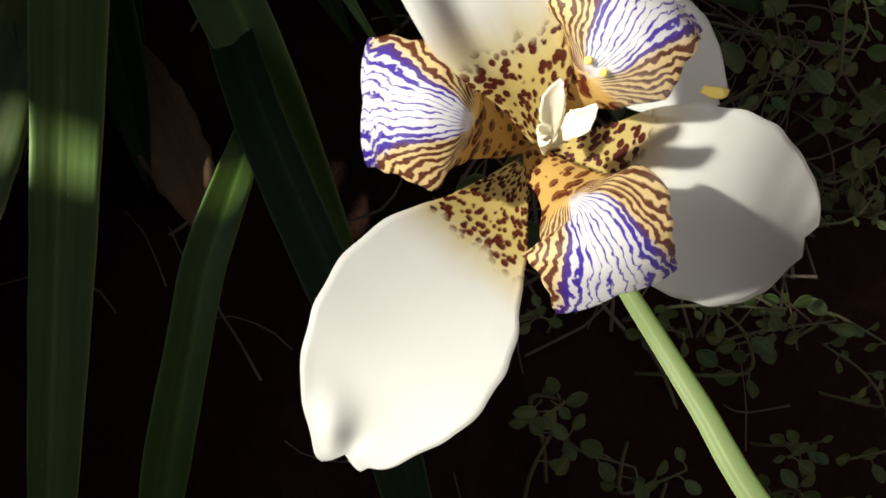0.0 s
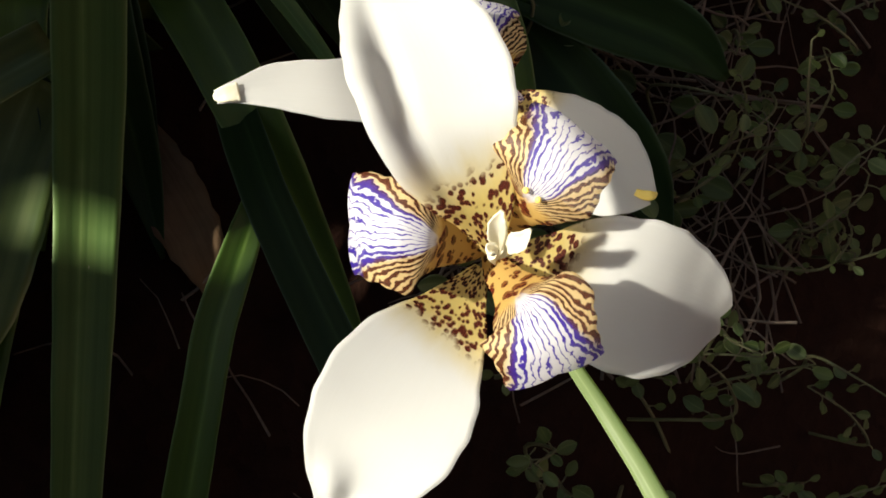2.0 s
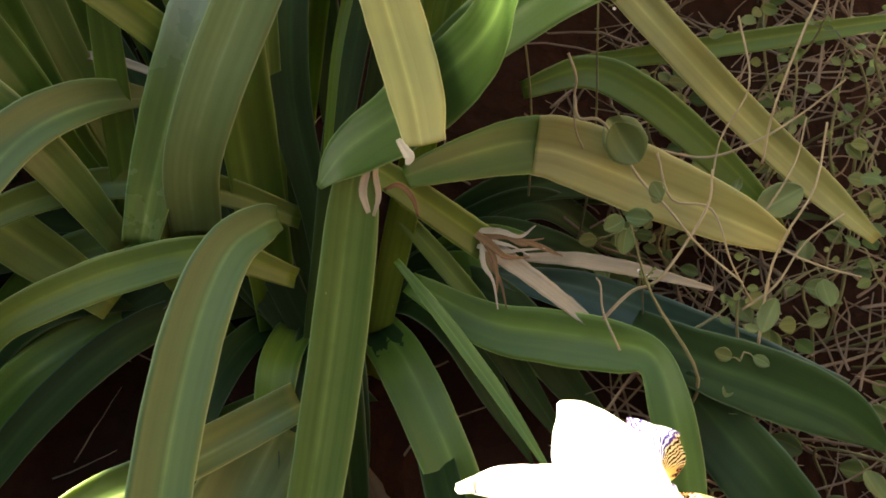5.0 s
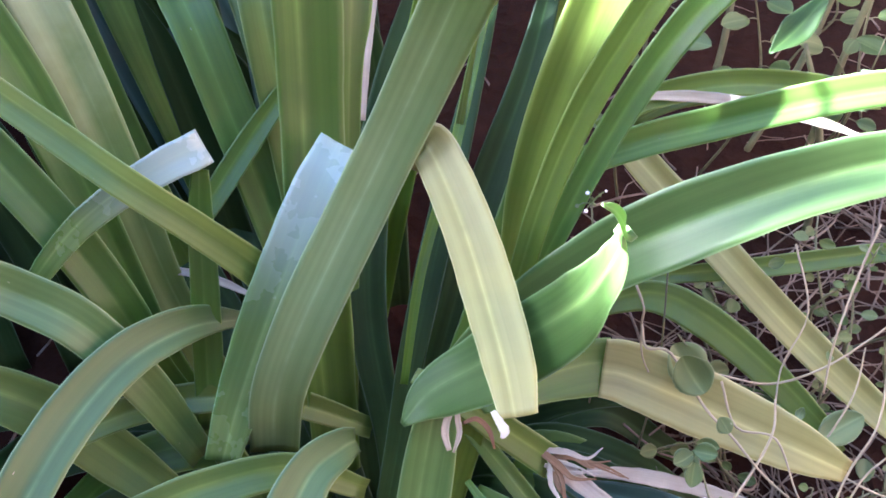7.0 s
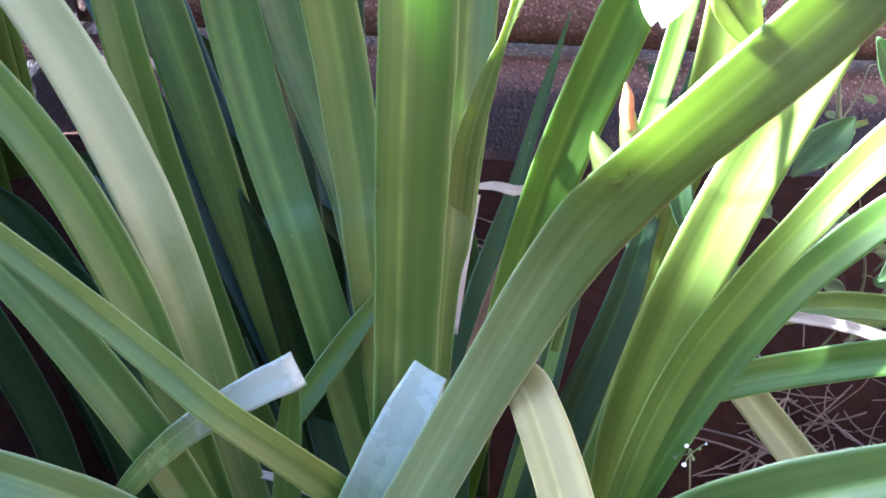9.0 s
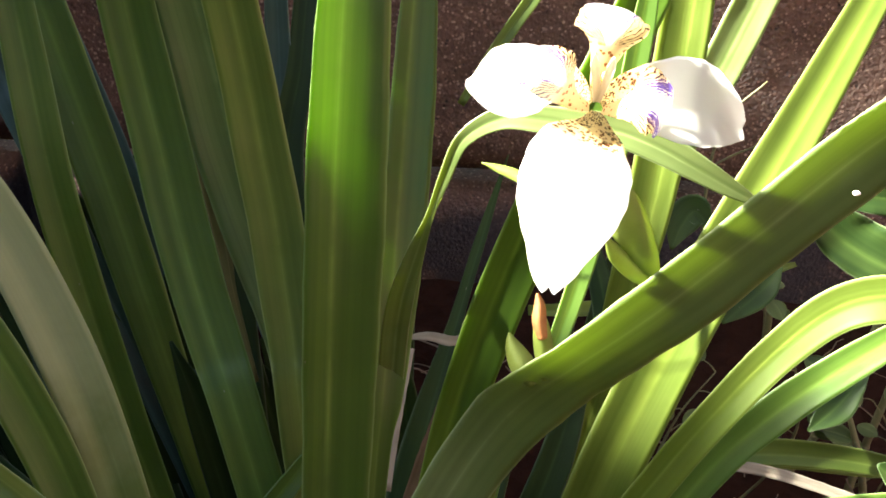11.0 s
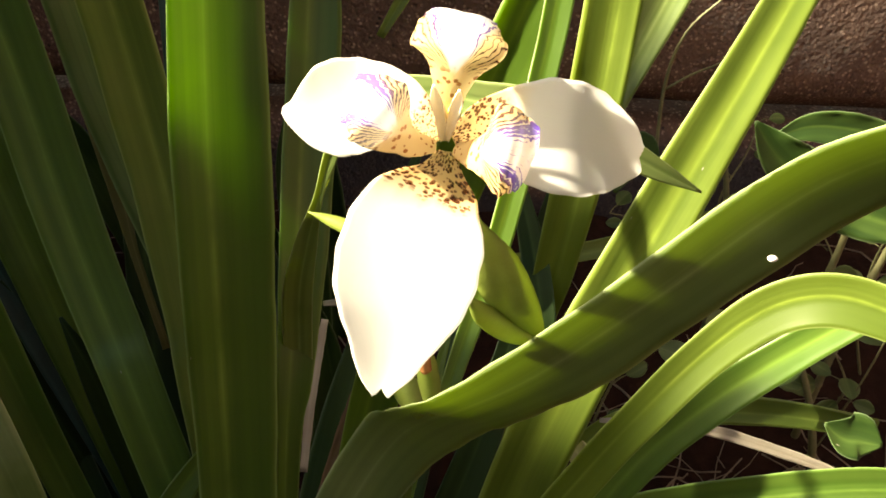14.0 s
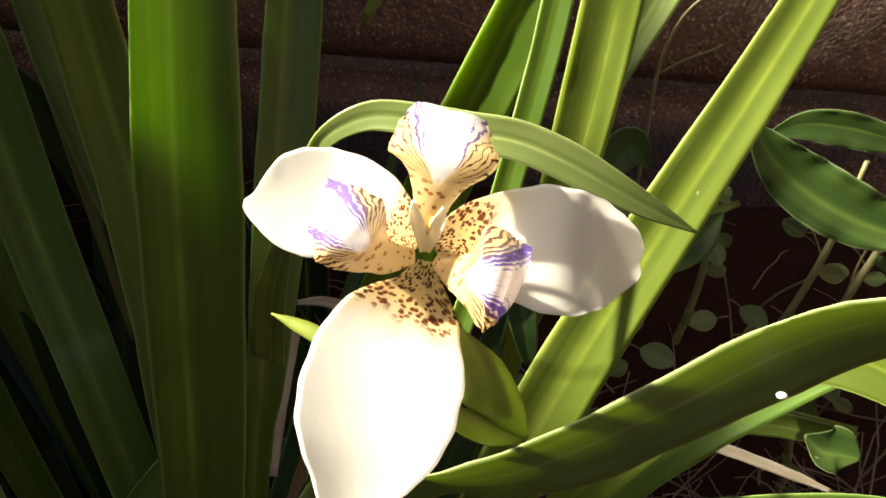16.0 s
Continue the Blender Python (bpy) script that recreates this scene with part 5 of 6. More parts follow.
sprig(flower_a, "style", "crest", (0.03, -0.38, 0.52), [(0.0498, -0.3467, 0.3922, 0.0011), (0.0488, -0.347, 0.3951, 0.0018), (0.048, -0.347, 0.3972, 0.0022), (0.0475, -0.3477, 0.3979, 0.0007)])
sprig(flower_c, "style", "crest", (0, -0.23, 0.72), [(0.0027, -0.1144, 0.6284, 0.0011), (0.002, -0.1164, 0.6338, 0.0018), (0.0011, -0.117, 0.6378, 0.002), (0.0007, -0.1173, 0.6405, 0.0005)])
sprig(flower_c, "style", "crest", (0, -0.23, 0.72), [(0.0033, -0.1144, 0.6285, 0.0011), (0.0041, -0.1166, 0.6336, 0.0018), (0.0048, -0.1173, 0.6375, 0.002), (0.005, -0.1178, 0.64, 0.0005)])
sprig(plant, "leaf_shred", "tan", (0, -0.23, 0.72), [(-0.1800, 0.1495, 0.4935, 0.0025), (-0.1790, 0.1483, 0.4908, 0.0073), (-0.1724, 0.1411, 0.4717, 0.0095), (-0.1665, 0.1326, 0.4525, 0.0091), (-0.1609, 0.1229, 0.4337, 0.0073), (-0.1553, 0.1124, 0.4153, 0.0046), (-0.1400, 0.0900, 0.3700, 0.0040)])
sprig(plant, "leaf_shred", "dry", (-0.02, -0.37, 0.62), [(0.0018, -0.1732, 0.3676, 0.002), (0.0043, -0.178, 0.3667, 0.0032), (0.0056, -0.1811, 0.3663, 0.0036), (0.0046, -0.1827, 0.3645, 0.0012)])
sprig(plant, "leaf_shred", "dry", (-0.02, -0.38, 0.59), [(-0.0086, -0.1265, 0.3219, 0.0015), (-0.0115, -0.1344, 0.318, 0.0029), (-0.0135, -0.1396, 0.3111, 0.0034), (-0.0115, -0.1435, 0.303, 0.002)])
sprig(plant, "leaf_shred", "dry", (-0.02, -0.38, 0.59), [(-0.0071, -0.1267, 0.3203, 0.0015), (-0.0081, -0.134, 0.3157, 0.0024), (-0.0071, -0.1387, 0.3081, 0.0024), (-0.0095, -0.1424, 0.3, 0.0012)])
sprig(plant, "leaf_shred", "brown", (-0.02, -0.38, 0.59), [(-0.005, -0.1269, 0.3002, 0.0013), (0.0013, -0.1257, 0.3018, 0.0023), (0.007, -0.1281, 0.2968, 0.0023), (0.0097, -0.1321, 0.2885, 0.001)])
sprig(plant, "leaf_shred", "dry", (-0.02, -0.38, 0.59), [(0.0389, -0.1116, 0.2465, 0.0023), (0.0495, -0.1168, 0.2475, 0.0023), (0.0605, -0.1179, 0.2497, 0.0014), (0.0729, -0.1178, 0.2504, 0.0006)])
sprig(plant, "leaf_shred", "brown", (-0.02, -0.38, 0.59), [(0.0409, -0.1089, 0.2494, 0.0023), (0.0526, -0.1119, 0.2526, 0.0023), (0.065, -0.1164, 0.2514, 0.0014), (0.0776, -0.1203, 0.2481, 0.0006)])
sprig(plant, "leaf_shred", "brown", (-0.02, -0.38, 0.59), [(0.0404, -0.1065, 0.2518, 0.0023), (0.0546, -0.112, 0.2526, 0.0023), (0.0689, -0.1165, 0.2515, 0.0014), (0.0799, -0.1208, 0.2477, 0.0006)])
sprig(plant, "leaf_shred", "dry", (-0.02, -0.38, 0.59), [(0.0415, -0.1097, 0.2486, 0.0023), (0.0415, -0.1206, 0.2432, 0.0026), (0.0458, -0.128, 0.2387, 0.0014), (0.048, -0.1377, 0.2289, 0.0006)])
sprig(plant, "leaf_shred", "brown", (-0.02, -0.38, 0.59), [(0.0424, -0.1103, 0.248, 0.0029), (0.0458, -0.1171, 0.247, 0.0031), (0.0477, -0.1245, 0.2424, 0.0017), (0.0477, -0.1318, 0.2349, 0.0006)])
sprig(plant, "leaf_shred", "brown", (-0.02, -0.38, 0.59), [(0.0435, -0.1116, 0.2468, 0.0026), (0.0446, -0.1206, 0.2433, 0.0026), (0.0494, -0.1281, 0.2388, 0.0014), (0.0522, -0.1376, 0.2292, 0.0006)])
sprig(plant, "leaf_shred", "dry", (-0.02, -0.38, 0.59), [(0.0415, -0.1101, 0.2482, 0.002), (0.0483, -0.1136, 0.2507, 0.0023), (0.0559, -0.1166, 0.2508, 0.0011), (0.0633, -0.1198, 0.248, 0.0006)])
sprig(plant, "leaf_shred", "brown", (-0.02, -0.38, 0.59), [(0.0452, -0.107, 0.2515, 0.0034), (0.0535, -0.1113, 0.2532, 0.004), (0.0593, -0.1159, 0.2517, 0.002), (0.063, -0.1166, 0.2512, 0.0006)])
sprig(plant, "leaf_shred", "brown", (-0.02, -0.38, 0.59), [(0.0441, -0.108, 0.2505, 0.0026), (0.0529, -0.1117, 0.2528, 0.0028), (0.0621, -0.1148, 0.253, 0.0014), (0.0709, -0.1144, 0.2538, 0.0006)])
sprig(plant, "leaf_shred", "dry", (-0.02, -0.38, 0.59), [(0.0375, -0.1064, 0.2517, 0.0029), (0.0492, -0.1096, 0.2547, 0.0031), (0.0593, -0.1133, 0.2543, 0.0017), (0.067, -0.1098, 0.2583, 0.0006)])
sprig(plant, "leaf_shred", "brown", (-0.02, -0.38, 0.59), [(0.0369, -0.1066, 0.2515, 0.0037), (0.0455, -0.1143, 0.2498, 0.004), (0.0523, -0.1199, 0.2473, 0.0023), (0.0638, -0.1206, 0.2472, 0.0006)])
sprig(flower_b, "petal_tip", "anther", (0.03, -0.38, 0.52), [(0.0826, -0.3304, 0.3733, 0.0012), (0.0836, -0.3315, 0.3742, 0.0017), (0.0846, -0.3319, 0.3748, 0.0016), (0.0856, -0.3315, 0.3746, 0.0005)])
sprig(flower_b, "petal_tip", "crest", (0.03, -0.38, 0.52), [(0.0182, -0.3037, 0.3713, 0.0031), (0.0162, -0.304, 0.3714, 0.0027), (0.0148, -0.3042, 0.371, 0.0023), (0.0139, -0.3043, 0.3708, 0.0008)])

for host, size, spots in ((flower_c, 0.0011, ((0.0020, -0.1150, 0.6335), (0.0040, -0.1150, 0.6338))), (flower_a, 0.0006, ((0.0541, -0.3397, 0.3990), (0.0555, -0.3412, 0.3989)))):
    for p in spots:
        bm = bmesh.new()
        bmesh.ops.create_icosphere(bm, subdivisions=2, radius=size)
        bmesh.ops.scale(bm, vec=(0.8, 0.8, 1.9 if host is flower_c else 0.8), verts=bm.verts)
        bmesh.ops.translate(bm, vec=Vector(p) - host.location, verts=bm.verts)
        part("anther", bm, "anther", host)

bm = bmesh.new()
bmesh.ops.create_icosphere(bm, subdivisions=3, radius=0.0007)
for v in bm.verts:
    v.co *= 1 + 0.25 * noise.noise(v.co * 900)
bmesh.ops.scale(bm, vec=(1.3, 0.8, 0.9), verts=bm.verts)
foam = part("foam_drop", bm, "foam", None)
foam.location = (0.0602, -0.1289, 0.6161)
tagged(foam, "tiny white speck of foam on the edge of a leaf", "foam")

# ---- weeds at the right of the clump ----


def shade_top(y):
    """Height of the unseen leaves added at the side of the bed, set to shade or light each strip."""
    return float(np.interp(y, [-0.75, -0.43, -0.30, -0.28, -0.21, -0.19, -0.15, -0.13, -0.09, -0.075, -0.02, -0.008, 0.0, 0.035, 0.045, 0.06, 0.08, 0.20, 0.23, 0.35],
                           [0.67, 0.665, 0.665, 0.745, 0.755, 0.765, 0.775, 0.855, 0.865, 0.885, 0.885, 0.87, 0.815, 0.815, 0.85, 0.86, 0.89, 0.90, 0.90, 0.93]))


MATS["weed"] = leaf_material("weed_leaf", (0.050, 0.090, 0.018), (0.150, 0.190, 0.055), rough=0.5, glow=(0.30, 0.42, 0.12))
MATS["weed_pale"] = leaf_material("weed_leaf_pale", (0.075, 0.115, 0.032), (0.185, 0.225, 0.085), rough=0.5, glow=(0.40, 0.48, 0.18))
MATS["weed_stem"] = plain_material("weed_stem", (0.08, 0.10, 0.04), (0.20, 0.18, 0.09), 200, 0.6)
rng = random.Random(5)


def weed_leaf(host, base, way, size, material, roundness=0.68, under=None):
    """One small stalked leaf, notched at its base."""
    base, way = Vector(base), Vector(way).normalized()
    rows = []
    for s, w in ((0, 0.08), (0.12, 0.55), (0.35, 0.95), (0.6, 1.0), (0.82, 0.7), (0.95, 0.32), (1.0, 0.05)):
        p = base + way * (size * s) + Vector((0, 0, -0.12 * size * s * s))
        rows.append((p.x, p.y, p.z, size * roundness * w))
    front = base + Vector((rng.uniform(-0.15, 0.1), -0.35, 0.45))
    bm = ribbon(rows, front, across=7, per=3, thick=0.0004, cup=0.12, crease=0.05, ripple=0.03, origin=host.location, seed=rng.randrange(9999))
    return part("leaf", bm, material, under or host)


def weed(at, top, leaves, size, material="weed", bend=0.03):
    """A thin stem with stalked small leaves."""
    at = Vector((at[0], at[1], float(ground_height(at[0], at[1])) - 0.004))
    top = Vector(top)
    host = thing("weed", at, "thin-stemmed weed with small round green leaves among dry twigs", "weed", "small weeds")
    mid = at.lerp(top, 0.5) + Vector((rng.uniform(-bend, bend), rng.uniform(-bend, bend), 0.01))
    q1, q3 = at.lerp(mid, 0.5) + Vector((rng.uniform(-.008, .008), 0, 0)), mid.lerp(top, 0.5) + Vector((rng.uniform(-.01, .01), 0, 0.004))
    line = [at, q1, mid, q3, top]
    part("stem", tube(line, [0.0011, 0.001, 0.0009, 0.0007, 0.0004], 6, host.location), "weed_stem", host)
    for i in range(leaves):
        s = 0.25 + 0.75 * (i + 1) / leaves
        k = min(3, int(s * 4 - 1e-6))
        p = line[k].lerp(line[k + 1], s * 4 - k)
        a = i * 2.4 + rng.uniform(-0.5, 0.5)
        way = Vector((math.cos(a), math.sin(a) * 0.8 - 0.2, rng.uniform(-0.1, 0.5)))
        tip = p + way.normalized() * size * 0.5
        stalk = part("leaf_stalk", tube([p, p.lerp(tip, 0.5) + Vector((0, 0, 0.001)), tip], [0.0005, 0.0004, 0.0003], 5, host.location, 3), "weed_stem", host)
        weed_leaf(host, tip, way, size * rng.uniform(0.7, 1.15), rng.choice((material, material, "weed_pale")), under=stalk)
    return host


# the ones whose leaves stand out
w = weed((0.135, -0.10), (0.105, -0.072, 0.300), 0, 0.02)
weed_leaf(w, (0.1035, -0.0720, 0.2930), (0.6, -0.55, -0.6), 0.022, "weed_pale", 1.0)
weed_leaf(w, (0.1150, -0.1190, 0.2945), (0.5, -0.6, -0.5), 0.008, "weed_pale", 1.0)
w = weed((0.150, -0.18), (0.104, -0.128, 0.284), 0, 0.02)
for base, way in (((0.1030, -0.1290, 0.2830), (0.8, -0.3, 0.2)), ((0.1025, -0.1300, 0.2820), (-0.8, -0.4, 0.0)), ((0.1040, -0.1320, 0.2780), (-0.2, -0.8, -0.7))):
    weed_leaf(w, base, way, 0.011, "weed", 0.8)
for i in range(64):
    x, y = rng.uniform(0.13, 0.36), rng.uniform(-0.42, 0.02)
    g = float(ground_height(x, y))
    h = min(rng.uniform(0.06, 0.15), shade_top(y - 0.052 * (x + 0.45)) - 0.065 - math.tan(SUN_EL) * (x + 0.45) - g)
    if h < 0.02:
        continue
    weed((x, y), (x + rng.uniform(-0.05, 0.03), y + rng.uniform(-0.04, 0.04), g + h), rng.randrange(7, 13), rng.uniform(0.005, 0.012))
for i in range(22):
    x, y = rng.uniform(0.14, 0.36), rng.uniform(-0.26, 0.0)
    g = float(ground_height(x, y))
    h = min(rng.uniform(0.04, 0.09), shade_top(y - 0.052 * (x + 0.45)) - 0.075 - math.tan(SUN_EL) * (x + 0.45) - g)
    if h > 0.02:
        weed((x, y), (x + rng.uniform(-0.03, 0.03), y + rng.uniform(-0.03, 0.03), g + h), rng.randrange(5, 9), rng.uniform(0.011, 0.018))
for i in range(9):
    x, y = rng.uniform(0.12, 0.36), rng.uniform(0.06, 0.30)
    g = float(ground_height(x, y))
    weed((x, y), (x + rng.uniform(-0.03, 0.03), y + rng.uniform(-0.03, 0.03), g + rng.uniform(0.08, 0.17)), rng.randrange(4, 8), rng.uniform(0.012, 0.022))

# a trailing weed with wiry stems and pale round leaves
VINE_AT = (0.19, -0.12, float(ground_height(0.19, -0.12)))
vine = thing("trailing_weed", VINE_AT, "wiry trailing weed with pale-edged rounded leaves", "weed")


def vine_stem(radius, points):
    part("stem", tube(points, [0.75 * radius * (1 - 0.4 * i / len(points)) for i in range(len(points))], 6, VINE_AT), "twig_pale", vine)


def vine_leaf(base, tip, width, material):
    base, tip = Vector(base), Vector(tip)
    sag = Vector((0, 0.001, -0.0012))
    rows = [(*(base.lerp(tip, s) + sag * (4 * s * (1 - s))), max(width * w, 0.0006)) for s, w in ((0, 0.10), (0.10, 0.55), (0.32, 0.95), (0.6, 1.0), (0.82, 0.72), (0.95, 0.34), (1.0, 0.06))]
    part("leaf", ribbon(rows, (0.0, -0.35, 0.55), across=9, per=4, thick=0.0004, cup=0.10, crease=0.06, ripple=0.03, origin=VINE_AT, seed=rng.randrange(9999), edge=0.02), material, vine)


vine_stem(0.0011, [(0.0857, -0.0707, 0.3059), (0.0867, -0.0818, 0.3015), (0.098, -0.0854, 0.3012), (0.1135, -0.1058, 0.2849), (0.1263, -0.1156, 0.2753), (0.1421, -0.1292, 0.2619), (0.1625, -0.1419, 0.2495)])
vine_stem(0.0009, [(0.082, -0.0607, 0.3234), (0.0858, -0.0677, 0.3148), (0.0857, -0.0707, 0.3059), (0.0874, -0.0787, 0.2904), (0.0995, -0.0806, 0.2672)])
vine_stem(0.0009, [(0.125, -0.0908, 0.2867), (0.1313, -0.1077, 0.2722), (0.1495, -0.1139, 0.271), (0.1592, -0.1323, 0.2522), (0.171, -0.1422, 0.2352)])
vine_stem(0.0012, [(0.0984, -0.1451, 0.2285), (0.1108, -0.1396, 0.2421), (0.1243, -0.1381, 0.2516), (0.1468, -0.1139, 0.2709), (0.1516, -0.0973, 0.2812)])
vine_stem(0.0009, [(0.1269, -0.0821, 0.2815), (0.1527, -0.0858, 0.2789), (0.1762, -0.0845, 0.2887), (0.1988, -0.0757, 0.299), (0.2153, -0.0701, 0.313)])
vine_stem(0.001, [(0.1738, -0.158, 0.2186), (0.1748, -0.1404, 0.2517), (0.1806, -0.1304, 0.2697), (0.1916, -0.119, 0.2894), (0.1969, -0.099, 0.3108)])
vine_stem(0.0008, [(0.1755, -0.0223, 0.3177), (0.1771, -0.0544, 0.2986), (0.1584, -0.081, 0.2842), (0.1521, -0.1077, 0.2632)])
vine_stem(0.001, [(0.2048, -0.0389, 0.3452), (0.1935, -0.056, 0.3267), (0.1809, -0.0788, 0.3021), (0.1775, -0.0927, 0.2801)])
vine_stem(0.0008, [(0.1053, -0.1589, 0.2216), (0.097, -0.147, 0.2365), (0.0957, -0.139, 0.2463), (0.0935, -0.1361, 0.2492)])
vine_stem(0.0009, [(0.1698, -0.1049, 0.2597), (0.1845, -0.1202, 0.2516), (0.2045, -0.1315, 0.248), (0.2241, -0.1358, 0.2444)])
vine_stem(0.0009, [(0.1697, -0.1385, 0.2245), (0.1845, -0.1338, 0.2373), (0.1962, -0.1235, 0.2559), (0.2152, -0.1144, 0.2665)])
vine_stem(0.0008, [(0.1669, -0.1167, 0.2472), (0.1812, -0.1052, 0.2599), (0.1955, -0.0898, 0.2768), (0.2013, -0.0742, 0.2935)])
vine_leaf((0.1129, -0.1024, 0.2914), (0.1012, -0.0917, 0.3064), 0.0196, "weed_pale")
vine_leaf((0.124, -0.1149, 0.2788), (0.1193, -0.113, 0.282), 0.0065, "weed_pale")
vine_leaf((0.1203, -0.1192, 0.2713), (0.1088, -0.1183, 0.2745), 0.0071, "weed")
vine_leaf((0.1107, -0.1199, 0.2701), (0.1028, -0.1284, 0.2636), 0.0076, "weed")
vine_leaf((0.1998, -0.0978, 0.2686), (0.176, -0.1073, 0.2603), 0.0160, "weed_pale")
vine_leaf((0.1765, -0.1508, 0.2482), (0.1688, -0.1628, 0.238), 0.0092, "weed_pale")
vine_leaf((0.1627, -0.1053, 0.2734), (0.1655, -0.1006, 0.2785), 0.0045, "weed_pale")
vine_leaf((0.1871, -0.0383, 0.3304), (0.1791, -0.0361, 0.3323), 0.0057, "weed")
vine_leaf((0.1654, -0.0355, 0.3178), (0.1566, -0.0369, 0.3159), 0.0058, "weed")
vine_leaf((0.1985, -0.0544, 0.3141), (0.1956, -0.0504, 0.3182), 0.0074, "weed")

# a forked bare shoot in front of the wall
shoot = thing("bare_shoot", (0.158, 0.27, float(ground_height(0.158, 0.27))), "thin bare green shoot forking in front of the wall", "weed")
part("stem", tube([(0.158, 0.27, float(ground_height(0.158, 0.27))), (0.160, 0.285, 0.36), (0.158, 0.30, 0.43), (0.166, 0.305, 0.47), (0.188, 0.307, 0.497)], [0.0016, 0.0014, 0.0013, 0.0011, 0.0007], 6, shoot.location), "weed_stem", shoot)
part("side_stem", tube([(0.158, 0.300, 0.430), (0.175, 0.304, 0.440), (0.198, 0.306, 0.452), (0.207, 0.307, 0.468)], [0.001, 0.0009, 0.0008, 0.0005], 6, shoot.location), "weed_stem", shoot)

# stout knotty stalks near the foot of the wall
for foot, top, bend in (((0.225, 0.18), (0.262, 0.20, 0.44), 0.012), ((0.262, 0.16), (0.300, 0.18, 0.50), -0.008), ((0.200, 0.22), (0.188, 0.24, 0.42), 0.010), ((0.250, 0.10), (0.215, 0.12, 0.36), 0.010)):
    g = Vector((foot[0], foot[1], float(ground_height(*foot)) - 0.004))
    host = thing("weed_stalk", g, "stout knotty olive-brown weed stalk with few leaves", "weed", "weed stalks")
    top = Vector(top)
    line = [g.lerp(top, s) + Vector((bend * math.sin(3.1 * s), 0, 0)) for s in (0, 0.2, 0.4, 0.6, 0.8, 1.0)]
    part("stem", tube(line, [0.0030, 0.0027, 0.0026, 0.0024, 0.0021, 0.0014], 8, host.location), "weed_stem", host)
    for k in (1, 2, 3, 4):
        bm = bmesh.new()
        bmesh.ops.create_icosphere(bm, subdivisions=2, radius=0.0036 - 0.0003 * k)
        bmesh.ops.scale(bm, vec=(1, 1, 0.6), verts=bm.verts)
        bmesh.ops.translate(bm, vec=line[k] - host.location, verts=bm.verts)
        part("knot", bm, "weed_stem", host)
        way = Vector((rng.uniform(-1, 1), rng.uniform(-1, 0.2), rng.uniform(0, 0.6)))
        weed_leaf(host, line[k] + way.normalized() * 0.002, way, rng.uniform(0.012, 0.024), "weed")

# tiny white seed sprigs
for k, (p, foot) in enumerate((((0.052, -0.064, 0.377), (0.075, -0.05)), ((0.088, -0.076, 0.361), (0.10, -0.07)), ((0.262, 0.115, 0.43), (0.255, 0.13)), ((0.115, -0.14, 0.25), (0.12, -0.13)))):
    g = (foot[0], foot[1], float(ground_height(*foot)))
    host = thing("seed_sprig", g, "wiry sprig with tiny whitish seed heads", "weed", "seed sprigs")
    p = Vector(p)
    part("stem", tube([g, Vector(g).lerp(p, 0.5) + Vector((0.006, 0, 0.004)), p], [0.0007, 0.0006, 0.0004], 5, host.location), "weed_stem", host)
    for i in range(9):
        d = Vector((rng.uniform(-1, 1), rng.uniform(-1, 1), rng.uniform(-0.3, 1))) * 0.007
        twig = part("branchlet", tube([p, p + d * 0.6 + Vector((0, 0, 0.001)), p + d], [0.0003, 0.0003, 0.00025], 4, host.location, 2), "weed_pale", host)
        bm = bmesh.new()
        bmesh.ops.create_icosphere(bm, subdivisions=1, radius=rng.uniform(0.0006, 0.0011))
        bmesh.ops.translate(bm, vec=p + d - host.location, verts=bm.verts)
        part("seed_head", bm, "foam" if i % 3 == 0 else "weed_pale", twig)

# ---- dry twigs and litter on the soil ----


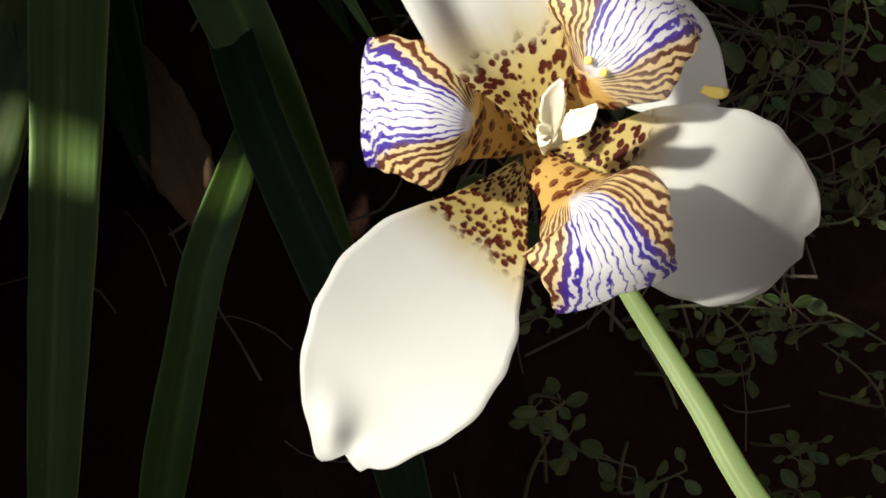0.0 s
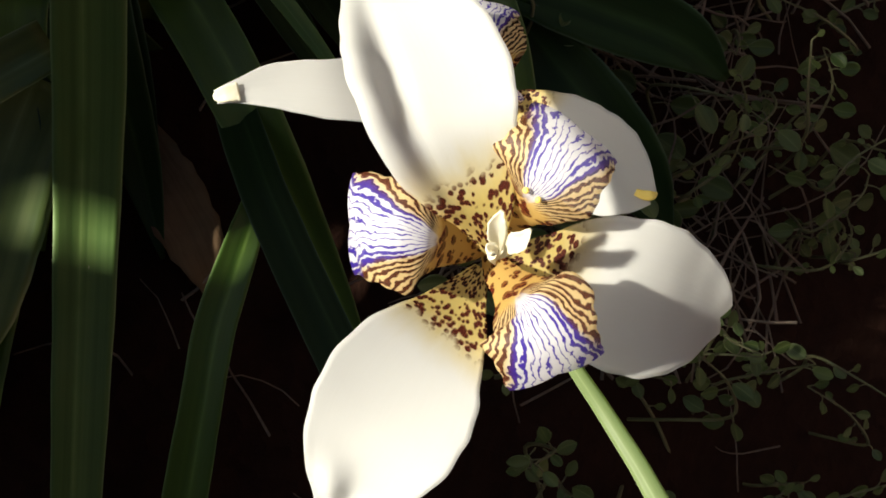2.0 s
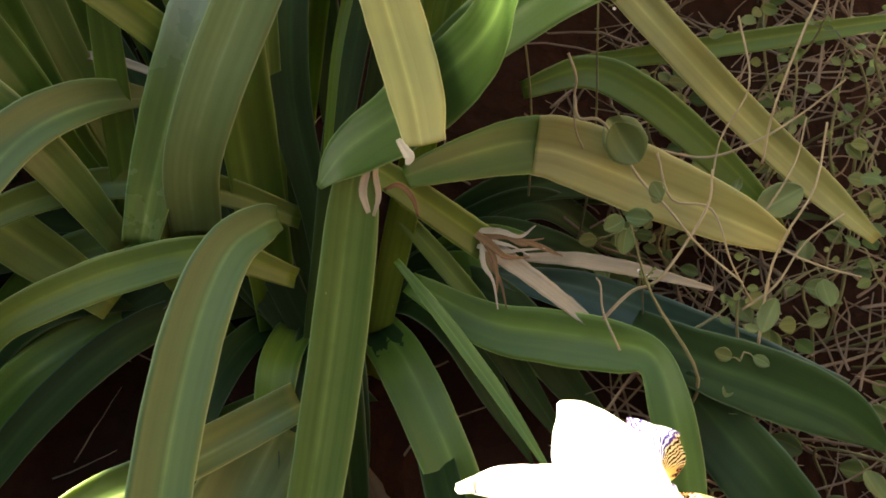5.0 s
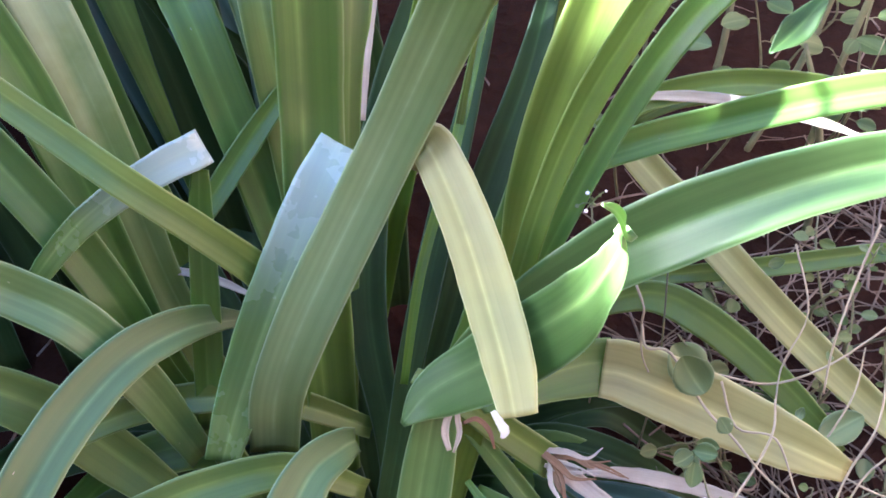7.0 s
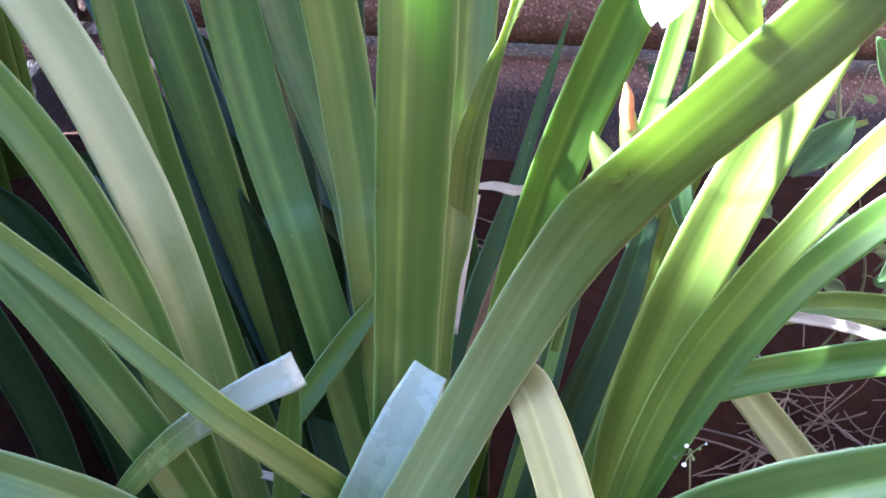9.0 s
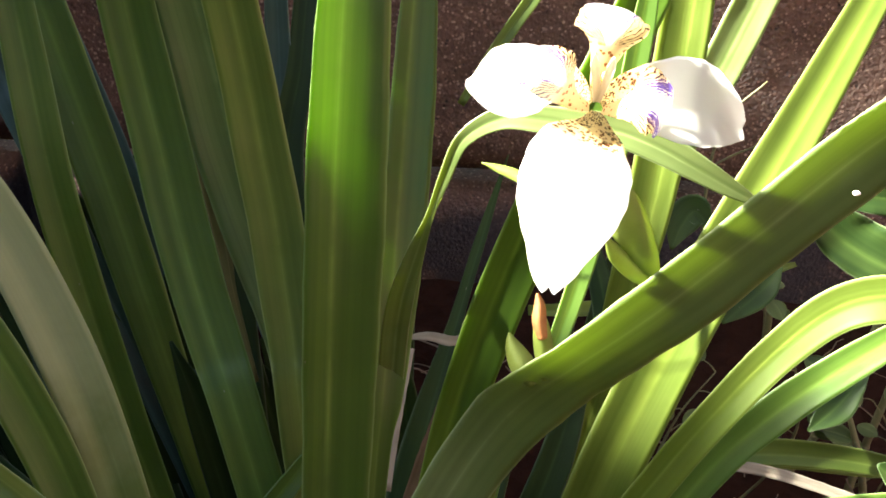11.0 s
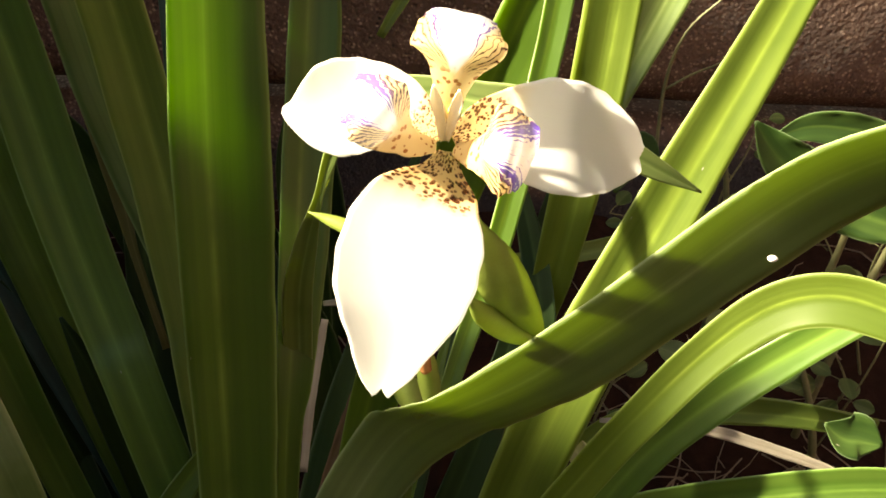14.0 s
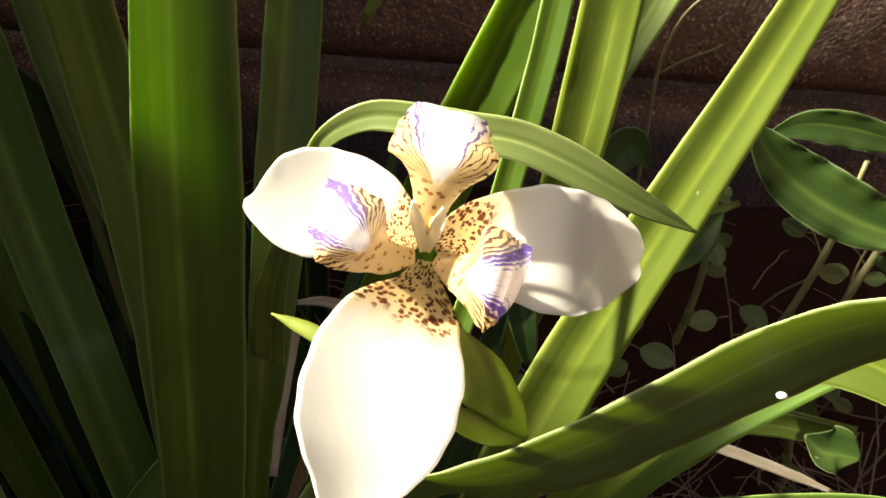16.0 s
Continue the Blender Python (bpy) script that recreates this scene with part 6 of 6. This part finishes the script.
def litter(name, number, box, span, radius, lift, material, label, seed, kind="stuff"):
    r = random.Random(seed)
    verts, faces = [], []
    for _ in range(number):
        x, y = r.uniform(box[0], box[1]), r.uniform(box[2], box[3])
        a, n = r.uniform(0, math.pi), r.uniform(0.4, 1) * span
        z = float(ground_height(x, y)) + abs(r.gauss(0, 1)) * lift + 0.002
        tilt = r.uniform(-0.9, 0.9) * min(1.0, lift / 0.02)
        d = Vector((math.cos(a), math.sin(a), tilt)).normalized()
        bow = Vector((r.uniform(-1, 1), r.uniform(-1, 1), r.uniform(-0.3, 1))) * n * 0.16
        p0 = Vector((x, y, z))
        rad = radius * r.uniform(0.5, 1.3)
        side, up = d.cross(Vector((0, 0, 1))).normalized(), d.cross(d.cross(Vector((0, 0, 1)))).normalized()
        base = len(verts)
        for i in range(6):
            s = i / 5
            c = p0 + d * (n * (s - 0.5)) + bow * (4 * s * (1 - s)) + Vector((r.uniform(-1, 1), r.uniform(-1, 1), r.uniform(-1, 1))) * n * 0.012
            c.z = max(c.z, float(ground_height(c.x, c.y)) + rad)
            for j in range(5):
                t = j * 2 * math.pi / 5
                verts.append(c + (side * math.cos(t) + up * math.sin(t)) * rad * (1 - 0.45 * s))
        for i in range(5):
            for j in range(5):
                faces.append((base + 5 * i + j, base + 5 * i + (j + 1) % 5, base + 5 * i + 5 + (j + 1) % 5, base + 5 * i + 5 + j))
    me = bpy.data.meshes.new(name)
    me.from_pydata(verts, [], faces)
    me.polygons.foreach_set("use_smooth", [True] * len(faces))
    uvl = me.uv_layers.new(name="UVMap")
    me.materials.append(MATS[material])
    return tagged(new(name, me), label, "twigs", kind=kind)


litter("dry_twigs", 380, (0.12, 0.33, -0.28, 0.12), 0.11, 0.0009, 0.018, "twig", "tangle of thin dry grey-brown twigs over the soil", 3)
litter("dry_straw", 160, (-0.30, 0.36, -0.40, 0.34), 0.07, 0.0008, 0.006, "twig", "scattered dry straw and stalks lying on the soil", 4)

# ---- unseen iris leaves, added at the side of the bed to block the sun ----
shade_clump = thing("unseen_shade_clump", (-0.50, -0.05, float(ground_height(-0.50, -0.05))), "unseen dense stand of iris leaves, added to shade the bed", "plant")
for i in range(330):
    y = rng.uniform(-0.75, 0.35)
    x = rng.uniform(-0.57, -0.44)
    if rng.random() < 0.03:
        continue
    g = float(ground_height(x, y)) - 0.01
    lean, w = rng.uniform(-0.03, 0.03), rng.uniform(0.030, 0.042)
    tops = [shade_top(y + lean * k + d * w) for k in (0.5, 1.0) for d in (-0.25, 0.0, 0.25)]
    top = min(tops) + min(0.0, rng.gauss(0, 0.018)) + math.tan(SUN_EL) * (-0.45 - x)
    rows = [(x, y, g, 0.8 * w), (x, y + lean * 0.2, g + 0.35 * (top - g), w), (x - 0.01, y + lean * 0.6, g + 0.75 * (top - g), w), (x - 0.015, y + lean, top, 0.12 * w)]
    low = 0.175 + math.tan(SUN_EL) * (-0.07 - x)
    if abs(y + 0.230) < 0.036:      # a gap made in the added leaves, to let a patch of sun through
        aside = -0.230 + math.copysign(0.031, y + 0.230)
        rows = [rows[0], (x, y, low - 0.07, w), (x, aside, low - 0.012, w), (x, aside, low + 0.012, w), (x - 0.01, y + lean * 0.6, low + 0.07, w), rows[3]]
    part("leaf", ribbon(rows, (0.4, y - 0.9 + rng.uniform(-0.3, 0.3), 0.5), across=5, per=4, thick=0.0008, cup=0.08, crease=0.05, origin=shade_clump.location, seed=i), "green", shade_clump)
